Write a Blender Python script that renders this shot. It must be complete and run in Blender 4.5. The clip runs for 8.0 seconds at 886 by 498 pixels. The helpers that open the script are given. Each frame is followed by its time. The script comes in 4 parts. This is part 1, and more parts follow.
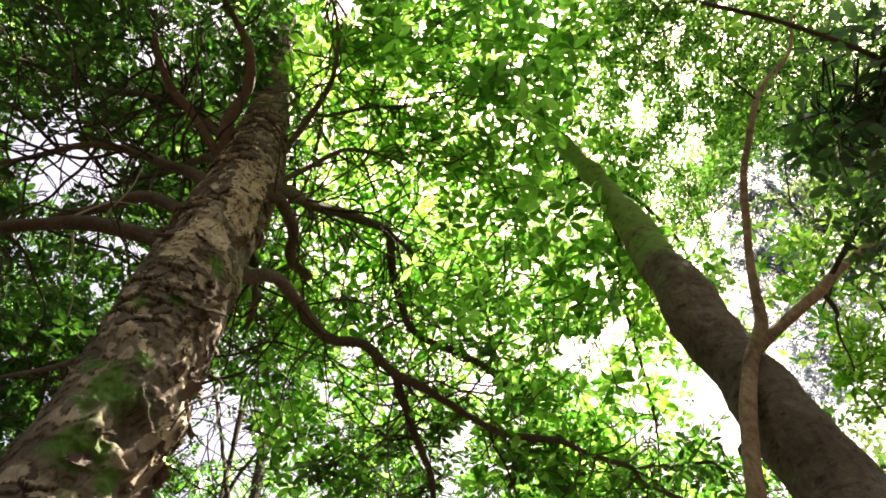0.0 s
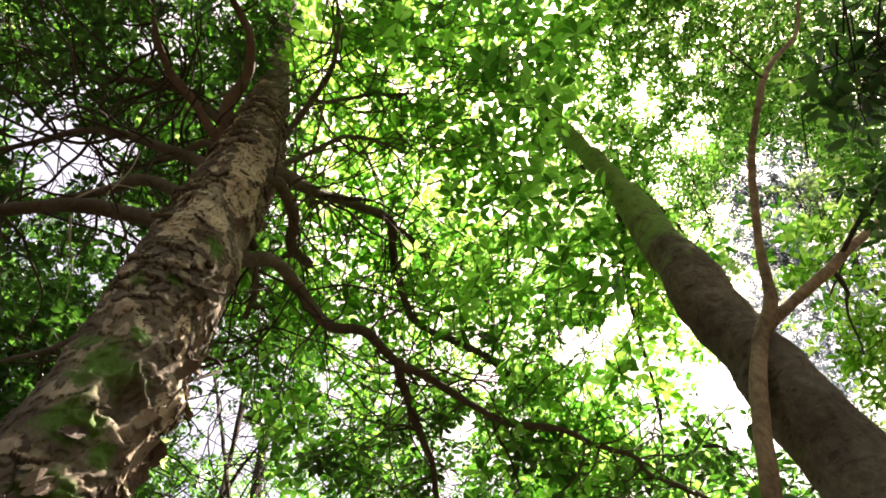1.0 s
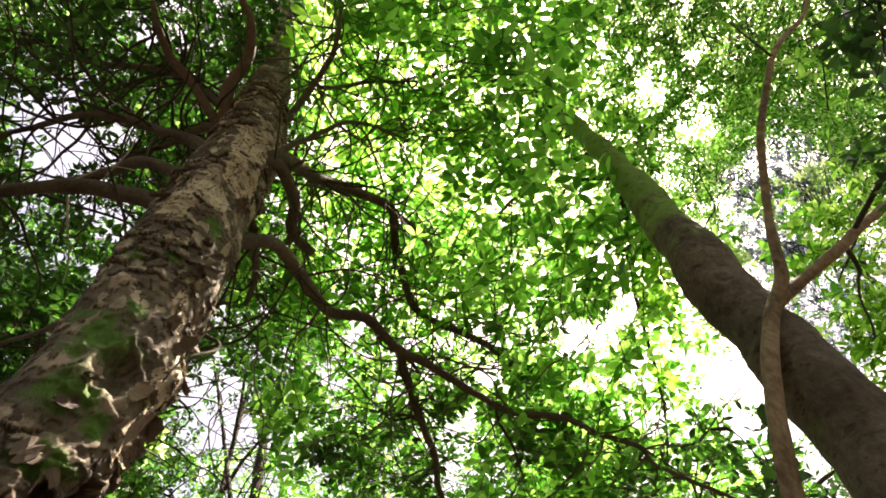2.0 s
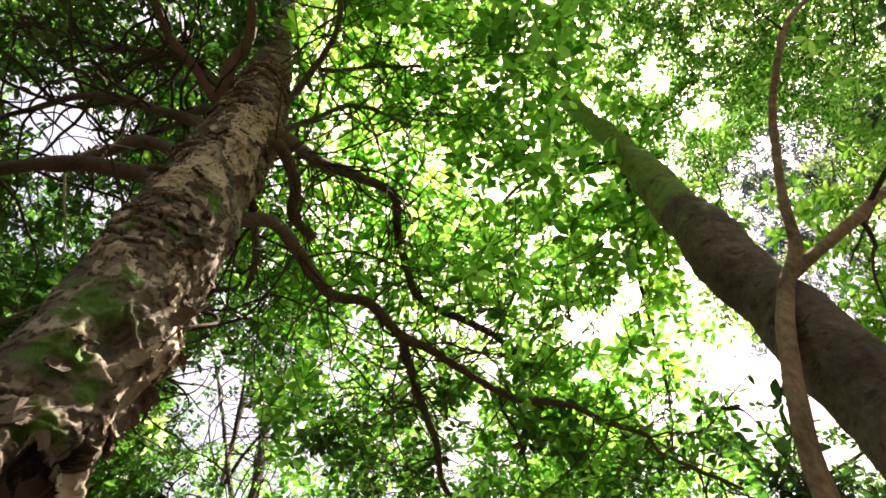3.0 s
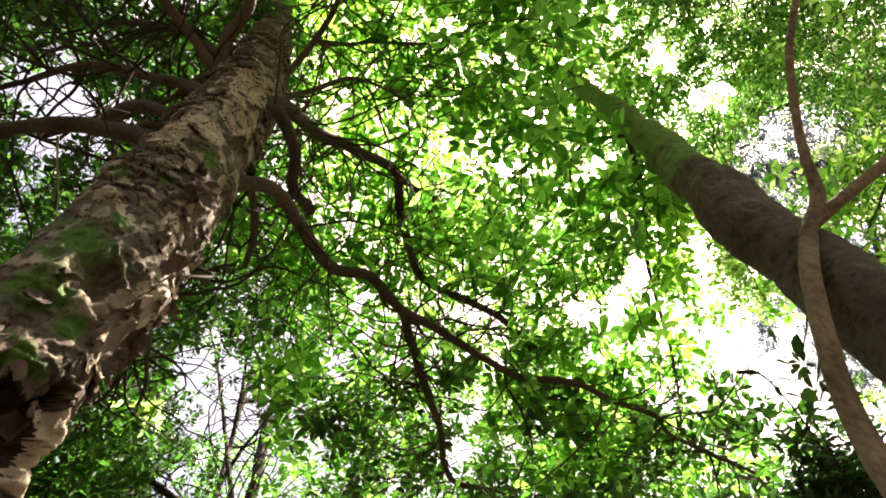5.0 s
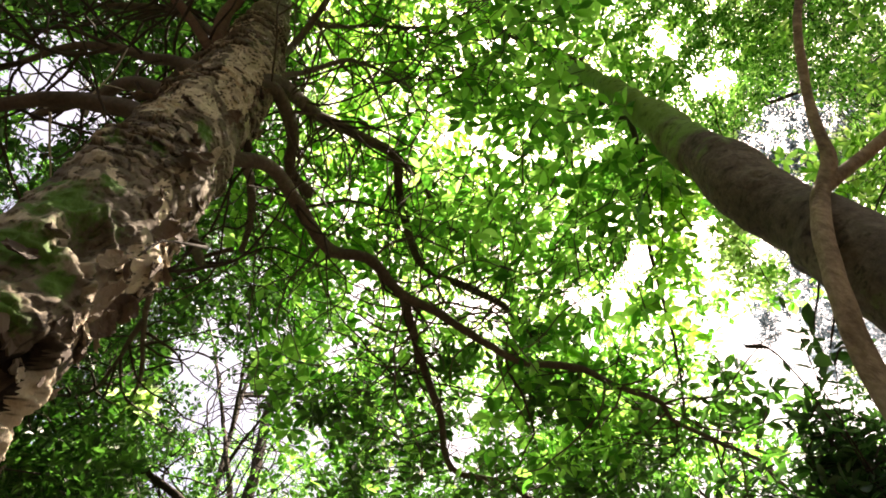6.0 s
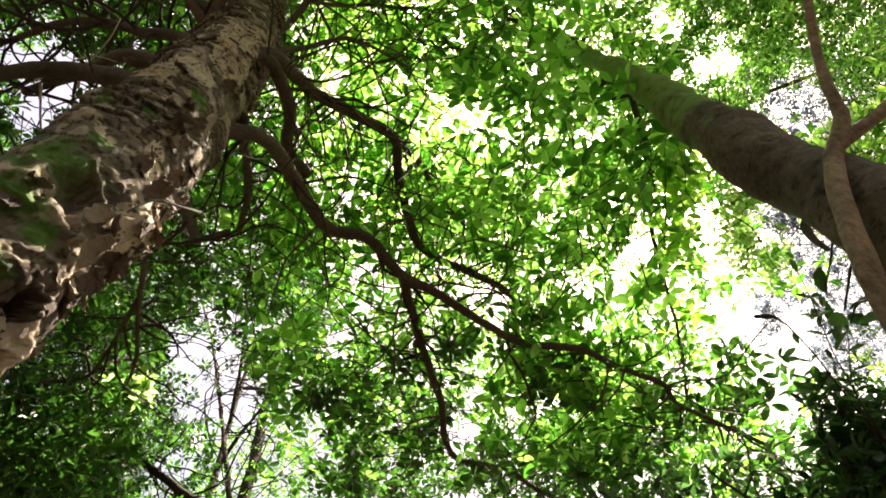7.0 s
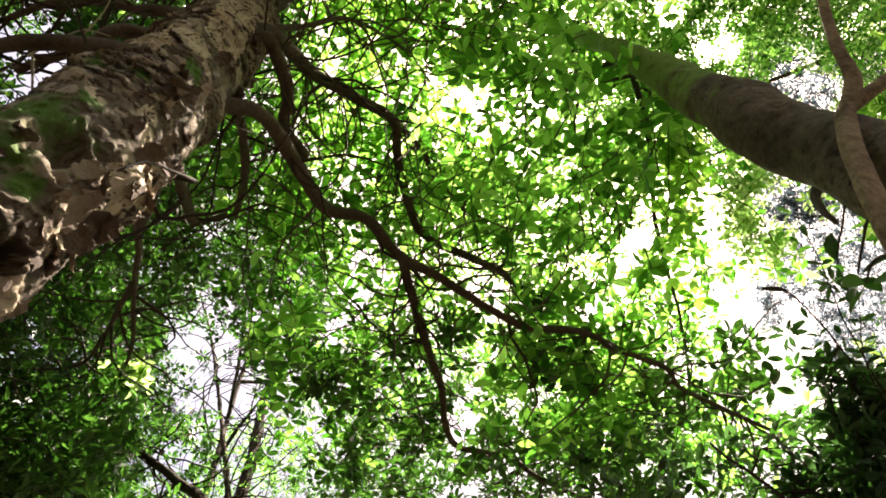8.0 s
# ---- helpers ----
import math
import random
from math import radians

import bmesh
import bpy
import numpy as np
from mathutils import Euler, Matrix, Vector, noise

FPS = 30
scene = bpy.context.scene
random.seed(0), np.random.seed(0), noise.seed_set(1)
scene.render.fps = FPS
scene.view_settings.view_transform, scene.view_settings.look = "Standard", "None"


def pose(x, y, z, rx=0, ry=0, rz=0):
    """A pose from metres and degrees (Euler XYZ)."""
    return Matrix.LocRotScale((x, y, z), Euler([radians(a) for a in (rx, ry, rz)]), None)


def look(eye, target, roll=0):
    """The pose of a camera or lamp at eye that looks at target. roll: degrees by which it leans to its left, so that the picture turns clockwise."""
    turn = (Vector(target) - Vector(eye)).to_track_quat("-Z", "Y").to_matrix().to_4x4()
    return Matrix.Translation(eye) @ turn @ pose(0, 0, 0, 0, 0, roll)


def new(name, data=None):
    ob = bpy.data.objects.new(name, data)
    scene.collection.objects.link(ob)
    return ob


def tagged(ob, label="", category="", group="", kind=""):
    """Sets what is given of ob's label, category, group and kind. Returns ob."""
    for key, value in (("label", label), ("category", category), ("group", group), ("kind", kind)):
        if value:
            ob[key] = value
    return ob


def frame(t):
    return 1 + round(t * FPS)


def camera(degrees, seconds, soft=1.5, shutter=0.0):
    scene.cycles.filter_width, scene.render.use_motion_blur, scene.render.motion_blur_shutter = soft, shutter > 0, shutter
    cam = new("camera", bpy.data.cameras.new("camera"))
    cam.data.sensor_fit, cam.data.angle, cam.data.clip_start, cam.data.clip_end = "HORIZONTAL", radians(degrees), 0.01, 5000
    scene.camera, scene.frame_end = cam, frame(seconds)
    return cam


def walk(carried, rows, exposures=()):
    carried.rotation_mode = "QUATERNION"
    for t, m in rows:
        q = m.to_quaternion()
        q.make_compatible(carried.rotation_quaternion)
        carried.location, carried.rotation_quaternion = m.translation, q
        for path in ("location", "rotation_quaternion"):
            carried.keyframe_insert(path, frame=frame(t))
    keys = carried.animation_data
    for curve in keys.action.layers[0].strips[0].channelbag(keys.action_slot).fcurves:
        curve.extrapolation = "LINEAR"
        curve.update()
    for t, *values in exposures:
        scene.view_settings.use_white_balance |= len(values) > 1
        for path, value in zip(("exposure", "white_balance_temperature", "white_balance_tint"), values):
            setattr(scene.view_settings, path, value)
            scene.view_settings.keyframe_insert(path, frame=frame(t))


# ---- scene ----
cam = camera(77.0, 8.0, soft=1.75)
METRES, EYE, TILT, LEAN, TURN = 1.0, 1.2, 64.0, 0.0, 0.0
ROWS = [
    (0.0, 0.0, 0.0, 0.0, -0.0, 0.0, 0.0),
    (0.5, -0.002, 0.022, -0.0453, 0.05, 0.02, 0.03),
    (1.0, -0.0064, 0.0453, -0.0982, 0.12, 0.04, 0.03),
    (1.5, -0.0082, 0.0677, -0.147, 0.21, 0.09, 0.01),
    (3.0, -0.0239, 0.1546, -0.3255, 0.44, 0.28, -0.09),
    (3.5, -0.0255, 0.1813, -0.3798, 0.57, 0.37, -0.1),
    (4.0, -0.03, 0.2085, -0.4361, 0.67, 0.46, -0.12),
    (5.5, -0.0328, 0.2814, -0.5937, 0.69, 0.9, -0.09),
    (6.0, -0.0354, 0.3144, -0.6611, 0.66, 0.93, 0.01),
    (6.5, -0.0378, 0.3461, -0.7237, 0.63, 0.89, 0.05),
    (7.0, -0.0422, 0.3786, -0.7875, 0.57, 0.82, 0.12),
    (7.5, -0.044, 0.4052, -0.8436, 0.54, 0.78, 0.16),
    (8.0, -0.0477, 0.4333, -0.8994, 0.52, 0.73, 0.21),
]
EXPOSURE, KELVIN, TINT = 2.32, 7500, 19
walk(cam, [(t, pose(0, 0, EYE, TILT, LEAN, TURN) @ pose(METRES * x, METRES * y, METRES * z, 90 + pitch, roll, yaw)) for t, x, y, z, yaw, pitch, roll in ROWS],
     exposures=((0.0, EXPOSURE, KELVIN, TINT), (4.0, EXPOSURE - 0.02, KELVIN, TINT), (5.5, EXPOSURE - 0.05, KELVIN, TINT), (8.0, EXPOSURE - 0.19, KELVIN, TINT)))

# ---- light: a high sun ahead of the walk, and the sky ----
SUN_WAY = Vector((0.29, 0.12, 0.945)).normalized()
world = bpy.data.worlds.new("sky")
scene.world = world
world.use_nodes = True
wn = world.node_tree.nodes
sky = wn.new("ShaderNodeTexSky")
sky.sky_type = "NISHITA"
sky.sun_disc = False
sky.sun_elevation = math.asin(SUN_WAY.z)
sky.sun_rotation = math.atan2(SUN_WAY.x, SUN_WAY.y)
sky.air_density, sky.dust_density, sky.ozone_density = 0.7, 8.0, 0.5
world.node_tree.links.new(sky.outputs[0], wn["Background"].inputs[0])
wn["Background"].inputs[1].default_value = 0.10
sun_data = bpy.data.lights.new("sun", "SUN")
sun_data.energy, sun_data.angle, sun_data.color = 5.0, radians(0.53), (1.0, 0.95, 0.86)
sun = new("sun", sun_data)
sun.matrix_world = look(SUN_WAY * 40, (0, 0, 0))


# ---- materials ----
def nodes_of(name):
    m = bpy.data.materials.new(name)
    m.use_nodes = True
    nt = m.node_tree
    return m, nt, nt.nodes["Principled BSDF"]


def add(nt, kind, **values):
    n = nt.nodes.new(kind)
    for key, value in values.items():
        if key in n.inputs:
            n.inputs[key].default_value = value
    return n


def noise_at(nt, scale, detail=6.0, rough=0.6, stretch=None, where="Object"):
    tc = nt.nodes.new("ShaderNodeTexCoord")
    n = add(nt, "ShaderNodeTexNoise", Scale=scale, Detail=detail, Roughness=rough)
    if stretch:
        mp = nt.nodes.new("ShaderNodeMapping")
        mp.inputs["Scale"].default_value = stretch
        nt.links.new(tc.outputs[where], mp.inputs[0])
        nt.links.new(mp.outputs[0], n.inputs["Vector"])
    else:
        nt.links.new(tc.outputs[where], n.inputs["Vector"])
    return n


def ramp(nt, source, stops):
    r = nt.nodes.new("ShaderNodeValToRGB")
    el = r.color_ramp.elements
    while len(el) < len(stops):
        el.new(0.5)
    for e, (p, c) in zip(el, stops):
        e.position, e.color = p, (*c, 1.0)
    nt.links.new(source, r.inputs[0])
    return r


def blend(nt, factor, a, b, mode="MIX"):
    m = nt.nodes.new("ShaderNodeMix")
    m.data_type, m.blend_type = "RGBA", mode
    for source, slot in ((factor, 0), (a, 6), (b, 7)):
        if isinstance(source, (float, int)):
            m.inputs[slot].default_value = source
        elif isinstance(source, tuple):
            m.inputs[slot].default_value = (*source, 1.0)
        else:
            nt.links.new(source, m.inputs[slot])
    return m.outputs[2]


def chance(nt):
    """One number from 0 to 1 for each leaf or plate, whether it is an object or an island."""
    oi, geo = nt.nodes.new("ShaderNodeObjectInfo"), nt.nodes.new("ShaderNodeNewGeometry")
    s = nt.nodes.new("ShaderNodeMath")
    s.operation = "ADD"
    nt.links.new(oi.outputs["Random"], s.inputs[0])
    nt.links.new(geo.outputs["Random Per Island"], s.inputs[1])
    f = nt.nodes.new("ShaderNodeMath")
    f.operation = "FRACT"
    nt.links.new(s.outputs[0], f.inputs[0])
    return f.outputs[0]


def leaf_material(name, dark, light, through_dark, through_light, share=0.5, rough=0.42):
    """A thin leaf: a glossy upper skin, and light that comes through it."""
    m, nt, bsdf = nodes_of(name)
    r = chance(nt)
    mott = noise_at(nt, 30.0, 3.0)
    top = ramp(nt, r, ((0.0, tuple(0.7 * c for c in dark)), (0.35, dark), (0.75, light), (1.0, tuple(min(1, c * 1.6) for c in light))))
    colour = blend(nt, 0.35, top.outputs[0], ramp(nt, mott.outputs[0], ((0.3, (0.5, 0.5, 0.5)), (0.7, (1.2, 1.2, 1.1)))).outputs[0], "MULTIPLY")
    nt.links.new(colour, bsdf.inputs["Base Color"])
    bsdf.inputs["Roughness"].default_value = rough
    bsdf.inputs["Specular IOR Level"].default_value = 0.5
    tr = nt.nodes.new("ShaderNodeBsdfTranslucent")
    # old leaves let little light through, the youngest are pale
    lit = ramp(nt, r, ((0.0, tuple(0.55 * c for c in through_dark)), (0.3, through_dark), (0.72, through_light), (0.9, tuple(min(1, c * 1.25 + 0.04 * through_light[1]) for c in through_light)), (1.0, tuple(min(1, c * 1.4 + 0.13 * through_light[1]) for c in through_light))))
    nt.links.new(lit.outputs[0], tr.inputs[0])
    mix = nt.nodes.new("ShaderNodeMixShader")
    mix.inputs[0].default_value = share
    nt.links.new(bsdf.outputs[0], mix.inputs[1])
    nt.links.new(tr.outputs[0], mix.inputs[2])
    nt.links.new(mix.outputs[0], nt.nodes["Material Output"].inputs[0])
    return m


def bark_material(name, stops, fine=26.0, stretch=(1, 1, 0.35), bump=0.5, moss=None, moss_from=0.55, rough=0.85, scales=None, algae_light=None):
    m, nt, bsdf = nodes_of(name)
    grain = noise_at(nt, fine, 9.0, 0.65, stretch)
    broad = noise_at(nt, 3.1, 4.0, 0.55)
    both = blend(nt, 0.52, grain.outputs[0], broad.outputs[0])
    colour = ramp(nt, both, stops).outputs[0]
    if scales:
        layer = nt.nodes.new("ShaderNodeAttribute")
        layer.attribute_name = "layer"
        tone = ramp(nt, layer.outputs["Fac"], ((0.0, (0.16, 0.13, 0.11)), (0.3, (0.52, 0.49, 0.45)), (0.5, (0.8, 0.76, 0.7)), (0.75, (1.7, 1.66, 1.55)), (1.0, (2.5, 2.45, 2.25))))
        colour = blend(nt, 1.0, colour, tone.outputs[0], "MULTIPLY")
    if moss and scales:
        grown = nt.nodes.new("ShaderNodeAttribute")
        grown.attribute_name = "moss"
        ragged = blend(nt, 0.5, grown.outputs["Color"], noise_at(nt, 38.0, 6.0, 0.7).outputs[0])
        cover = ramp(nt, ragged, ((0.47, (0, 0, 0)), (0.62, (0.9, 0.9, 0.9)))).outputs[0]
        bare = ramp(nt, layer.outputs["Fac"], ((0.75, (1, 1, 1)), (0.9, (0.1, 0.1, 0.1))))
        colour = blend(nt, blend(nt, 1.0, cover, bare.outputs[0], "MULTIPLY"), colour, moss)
    elif moss:
        patch = noise_at(nt, 4.3, 5.0, 0.6, (1, 1, 1.2))
        source = patch.outputs[0]
        if algae_light:
            # the green film, with green leaf light put into its colour, thickens between two heights on the trunk
            low, high = algae_light
            tc, sep, rise, both = (nt.nodes.new(k) for k in ("ShaderNodeTexCoord", "ShaderNodeSeparateXYZ", "ShaderNodeMapRange", "ShaderNodeMath"))
            nt.links.new(tc.outputs["Object"], sep.inputs[0])
            nt.links.new(sep.outputs[2], rise.inputs[0])
            for slot, value in ((1, low), (2, high), (3, -0.2), (4, 0.3)):
                rise.inputs[slot].default_value = value
            both.operation = "ADD"
            nt.links.new(source, both.inputs[0])
            nt.links.new(rise.outputs[0], both.inputs[1])
            source = both.outputs[0]
        mask = ramp(nt, source, ((moss_from, (0, 0, 0)), (moss_from + (0.2 if algae_light else 0.12), (1, 1, 1))))
        colour = blend(nt, mask.outputs[0], colour, moss)
    if algae_light:
        spots = ramp(nt, noise_at(nt, 17.0, 5.0, 0.7, (1, 1, 1.6)).outputs[0], ((0.36, (0.35, 0.33, 0.3)), (0.46, (1, 1, 1)), (0.62, (1, 1, 1)), (0.72, (1.5, 1.45, 1.35))))
        colour = blend(nt, 0.8, colour, spots.outputs[0], "MULTIPLY")
    nt.links.new(colour, bsdf.inputs["Base Color"])
    bsdf.inputs["Roughness"].default_value = rough
    bsdf.inputs["Specular IOR Level"].default_value = 0.25
    b = add(nt, "ShaderNodeBump", Strength=bump, Distance=0.03)
    nt.links.new(grain.outputs[0], b.inputs["Height"])
    nt.links.new(b.outputs[0], bsdf.inputs["Normal"])
    return m


def plate_material(name):
    m, nt, bsdf = nodes_of(name)
    r = chance(nt)
    base = ramp(nt, r, ((0.0, (0.07, 0.048, 0.035)), (0.5, (0.155, 0.112, 0.082)), (0.8, (0.27, 0.21, 0.155)), (1.0, (0.5, 0.43, 0.33))))
    grain = noise_at(nt, 38.0, 8.0, 0.65)
    colour = blend(nt, 0.6, base.outputs[0], ramp(nt, grain.outputs[0], ((0.3, (0.45, 0.4, 0.36)), (0.65, (1.25, 1.2, 1.1)))).outputs[0], "MULTIPLY")
    nt.links.new(colour, bsdf.inputs["Base Color"])
    bsdf.inputs["Roughness"].default_value = 0.85
    b = add(nt, "ShaderNodeBump", Strength=0.6, Distance=0.01)
    nt.links.new(grain.outputs[0], b.inputs["Height"])
    nt.links.new(b.outputs[0], bsdf.inputs["Normal"])
    return m


LEAF_GREEN = leaf_material("whorled_leaf", (0.035, 0.095, 0.016), (0.07, 0.17, 0.03), (0.085, 0.36, 0.03), (0.34, 0.74, 0.11), share=0.64)
# brighter copy of the whorled leaf, coloured as if the sun shone through
LEAF_BRIGHT = leaf_material("lit_leaf", (0.045, 0.11, 0.018), (0.08, 0.19, 0.03), (0.15, 0.47, 0.03), (0.46, 0.82, 0.13), share=0.66)
# paler, more translucent copy: sunlight put into the leaf colour
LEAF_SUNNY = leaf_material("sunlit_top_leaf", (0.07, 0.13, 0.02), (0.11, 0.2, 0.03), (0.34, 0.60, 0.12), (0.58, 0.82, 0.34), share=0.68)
# shaded copy of the whorled leaf: the missing sun is in its colour
LEAF_DEEP_SHADE = leaf_material("deep_shade_leaf", (0.024, 0.06, 0.013), (0.044, 0.095, 0.02), (0.035, 0.15, 0.014), (0.10, 0.32, 0.035), share=0.34)
LEAF_GLOSSY = leaf_material("small_glossy_leaf", (0.02, 0.06, 0.016), (0.045, 0.12, 0.03), (0.08, 0.34, 0.03), (0.30, 0.68, 0.10), share=0.55, rough=0.25)
# grey-blue leaf: sun glare and haze put into the colour
LEAF_PALE = leaf_material("glare_leaf", (0.09, 0.12, 0.145), (0.165, 0.215, 0.255), (0.10, 0.137, 0.165), (0.185, 0.25, 0.3), share=0.6, rough=0.25)
# darker, less translucent leaf: shade put into its colour
LEAF_SHADED = leaf_material("shaded_leaf", (0.026, 0.062, 0.022), (0.05, 0.11, 0.036), (0.04, 0.15, 0.02), (0.09, 0.27, 0.05), share=0.28, rough=0.35)
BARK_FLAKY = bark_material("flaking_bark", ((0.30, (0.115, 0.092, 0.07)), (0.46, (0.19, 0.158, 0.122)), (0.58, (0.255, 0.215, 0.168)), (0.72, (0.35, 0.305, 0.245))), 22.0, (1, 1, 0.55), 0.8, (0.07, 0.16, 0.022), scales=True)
# the green higher up also holds light from the leaves, as colour
BARK_SMOOTH = bark_material("smooth_grey_bark", ((0.32, (0.042, 0.031, 0.021)), (0.5, (0.1, 0.076, 0.051)), (0.68, (0.2, 0.158, 0.108))), 34.0, (1, 1, 0.8), 0.35, (0.15, 0.26, 0.055), 0.48, algae_light=(3.5, 4.7))
BARK_LIMB = bark_material("limb_bark", ((0.3, (0.042, 0.031, 0.022)), (0.55, (0.104, 0.08, 0.058)), (0.8, (0.205, 0.163, 0.122))), 40.0, (1, 1, 1), 0.5)
BARK_RED = bark_material("red_brown_bark", ((0.3, (0.05, 0.027, 0.018)), (0.55, (0.115, 0.068, 0.046)), (0.8, (0.19, 0.125, 0.088))), 40.0, (1, 1, 1), 0.5)
BARK_TAN = bark_material("tan_sapling_bark", ((0.34, (0.075, 0.046, 0.026)), (0.46, (0.2, 0.135, 0.077)), (0.58, (0.34, 0.245, 0.148)), (0.74, (0.48, 0.38, 0.24))), 45.0, (1, 1, 0.5), 0.5)
BARK_DARK = bark_material("dark_twig_bark", ((0.3, (0.025, 0.018, 0.013)), (0.6, (0.06, 0.045, 0.032)), (0.8, (0.11, 0.082, 0.058))), 50.0, (1, 1, 1), 0.4)
PALE_WOOD = bark_material("bleached_dead_wood", ((0.3, (0.3, 0.27, 0.22)), (0.55, (0.5, 0.46, 0.38)), (0.8, (0.66, 0.62, 0.54))), 50.0, (1, 1, 1), 0.3)
# dark wood: shade of the hollow and the backlit stems, put into colour
SHADE_WOOD = bark_material("shaded_wood", ((0.3, (0.012, 0.008, 0.006)), (0.55, (0.04, 0.025, 0.017)), (0.8, (0.10, 0.065, 0.042))), 30.0, (1, 1, 0.4), 1.0)
PLATE = plate_material("bark_plate")
LITTER = bark_material("leaf_litter", ((0.3, (0.022, 0.016, 0.011)), (0.5, (0.055, 0.04, 0.025)), (0.7, (0.11, 0.075, 0.042))), 9.0, (1, 1, 1), 0.9, (0.05, 0.08, 0.02), 0.58, 0.95)


# ---- mesh helpers ----


def mesh_of(name, co, faces, material, smooth=True):
    """A mesh from an array of places and an array of faces that all have as many corners."""
    co, faces = np.asarray(co, np.float32), np.asarray(faces, np.int32)
    me = bpy.data.meshes.new(name)
    me.vertices.add(len(co))
    me.vertices.foreach_set("co", co.ravel())
    me.loops.add(faces.size)
    me.loops.foreach_set("vertex_index", faces.ravel())
    me.polygons.add(len(faces))
    k = faces.shape[1]
    me.polygons.foreach_set("loop_start", np.arange(0, faces.size, k, dtype=np.int32))
    me.polygons.foreach_set("use_smooth", np.full(len(faces), smooth))
    me.update(calc_edges=True)
    me.validate()
    me.materials.append(material)
    return me


def part(name, me, parent, label="", kind=""):
    ob = new(name, me)
    ob.parent = parent
    return tagged(ob, label=label, kind=kind)


def thing(name, place, label, category, group=""):
    return_ob = new(name)
    return_ob.location = place
    return_ob.empty_display_size = 0.2
    return tagged(return_ob, label, category, group)


def spline(points, radii, step=0.05):
    """A smooth line through a few control points, with its radius."""
    p, r = np.array(points, float), np.array(radii, float)
    p4 = np.vstack((2 * p[0] - p[1], p, 2 * p[-1] - p[-2]))
    out, rad = [], []
    for i in range(len(p) - 1):
        a, b, c, d = p4[i:i + 4]
        n = max(2, int(np.linalg.norm(c - b) / step))
        for t in np.arange(n) / n:
            out.append(0.5 * (2 * b + (c - a) * t + (2 * a - 5 * b + 4 * c - d) * t * t + (3 * b - a - 3 * c + d) * t ** 3))
            rad.append(r[i] + (r[i + 1] - r[i]) * t)
    return np.vstack((out, p[-1])), np.append(rad, r[-1])


def sweep(line, rad, sides, lump=0.0, shape=None):
    """Rings round a line, closed at both ends: places and quads (ends are folded to a point)."""
    n = len(line)
    tang = np.gradient(line, axis=0)
    tang /= np.linalg.norm(tang, axis=1)[:, None]
    ref = np.array((1.0, 0.0, 0.0)) if abs(tang[0][0]) < 0.8 else np.array((0.0, 1.0, 0.0))
    ang = np.linspace(0, 2 * np.pi, sides, endpoint=False)
    co = []
    for i in range(n):
        u = ref - tang[i] * (ref @ tang[i])
        u /= np.linalg.norm(u)
        v = np.cross(tang[i], u)
        ref = u
        rr = np.full(sides, rad[i])
        if lump:
            rr = rr * (1 + lump * np.array([noise.noise(Vector((*(line[i] * 3.0 + (u * math.cos(a) + v * math.sin(a)) * 1.3),))) for a in ang]))
        ring = line[i] + rr[:, None] * (np.cos(ang)[:, None] * u + np.sin(ang)[:, None] * v)
        if shape is not None:
            ring = shape(ring, line[i])
        co.append(ring)
    co = np.vstack((np.concatenate(co), np.repeat(line[-1:] + tang[-1] * rad[-1] * 0.6, sides, 0)))
    i, j = np.meshgrid(np.arange(n), np.arange(sides), indexing="ij")
    j2 = (j + 1) % sides
    faces = np.stack((i * sides + j, i * sides + j2, (i + 1) * sides + j2, (i + 1) * sides + j), -1).reshape(-1, 4)
    return co, faces


def limb(parent, points, r0, r1, material, name="limb", sides=10, lump=0.25, label="", wide=None):
    """A tapering bough; returns its line for the twigs to spring from."""
    radii = r1 + (r0 - r1) * np.linspace(1, 0, len(points)) ** 1.25
    line, rad = spline(points, radii if wide is None else wide, 0.04)
    # small crooks, as in grown wood
    wob = np.array([noise.noise_vector(Vector(p) * 2.3) for p in line]) * 0.018 + np.array([noise.noise_vector(Vector(p) * 7.0) for p in line]) * 0.006
    fade = np.minimum(1, np.arange(len(line)) / 6.0)[:, None]
    line = line + wob * fade
    co, faces = sweep(line, rad, sides, lump)
    part(name, mesh_of(name, co, faces, material), parent, label)
    return line


LEAF_NEAR = np.array(((0, 0, 0), (0.36, 0, -0.02), (0.70, 0, -0.06), (1, 0, -0.16), (0.12, 0.42, 0.03), (0.38, 0.9, 0.05), (0.68, 0.96, 0.02), (0.9, 0.5, -0.06),
                      (0.12, -0.42, 0.03), (0.38, -0.9, 0.05), (0.68, -0.96, 0.02), (0.9, -0.5, -0.06)))
FACE_NEAR = np.array(((0, 1, 4), (1, 5, 4), (1, 2, 5), (2, 6, 5), (2, 7, 6), (2, 3, 7), (0, 8, 1), (1, 8, 9), (1, 9, 2), (2, 9, 10), (2, 10, 11), (2, 11, 3)))
LEAF_FAR = np.array(((0, 0, 0), (0.5, 0.95, 0.04), (1, 0, -0.1), (0.5, -0.95, 0.04)))
FACE_FAR = np.array(((0, 2, 1), (0, 3, 2)))


def unit(v):
    return v / np.maximum(np.linalg.norm(v, axis=-1, keepdims=True), 1e-9)


def leaf_axes(way, up):
    x = unit(way)
    y = unit(np.cross(up, x))
    return x, y, np.cross(x, y)


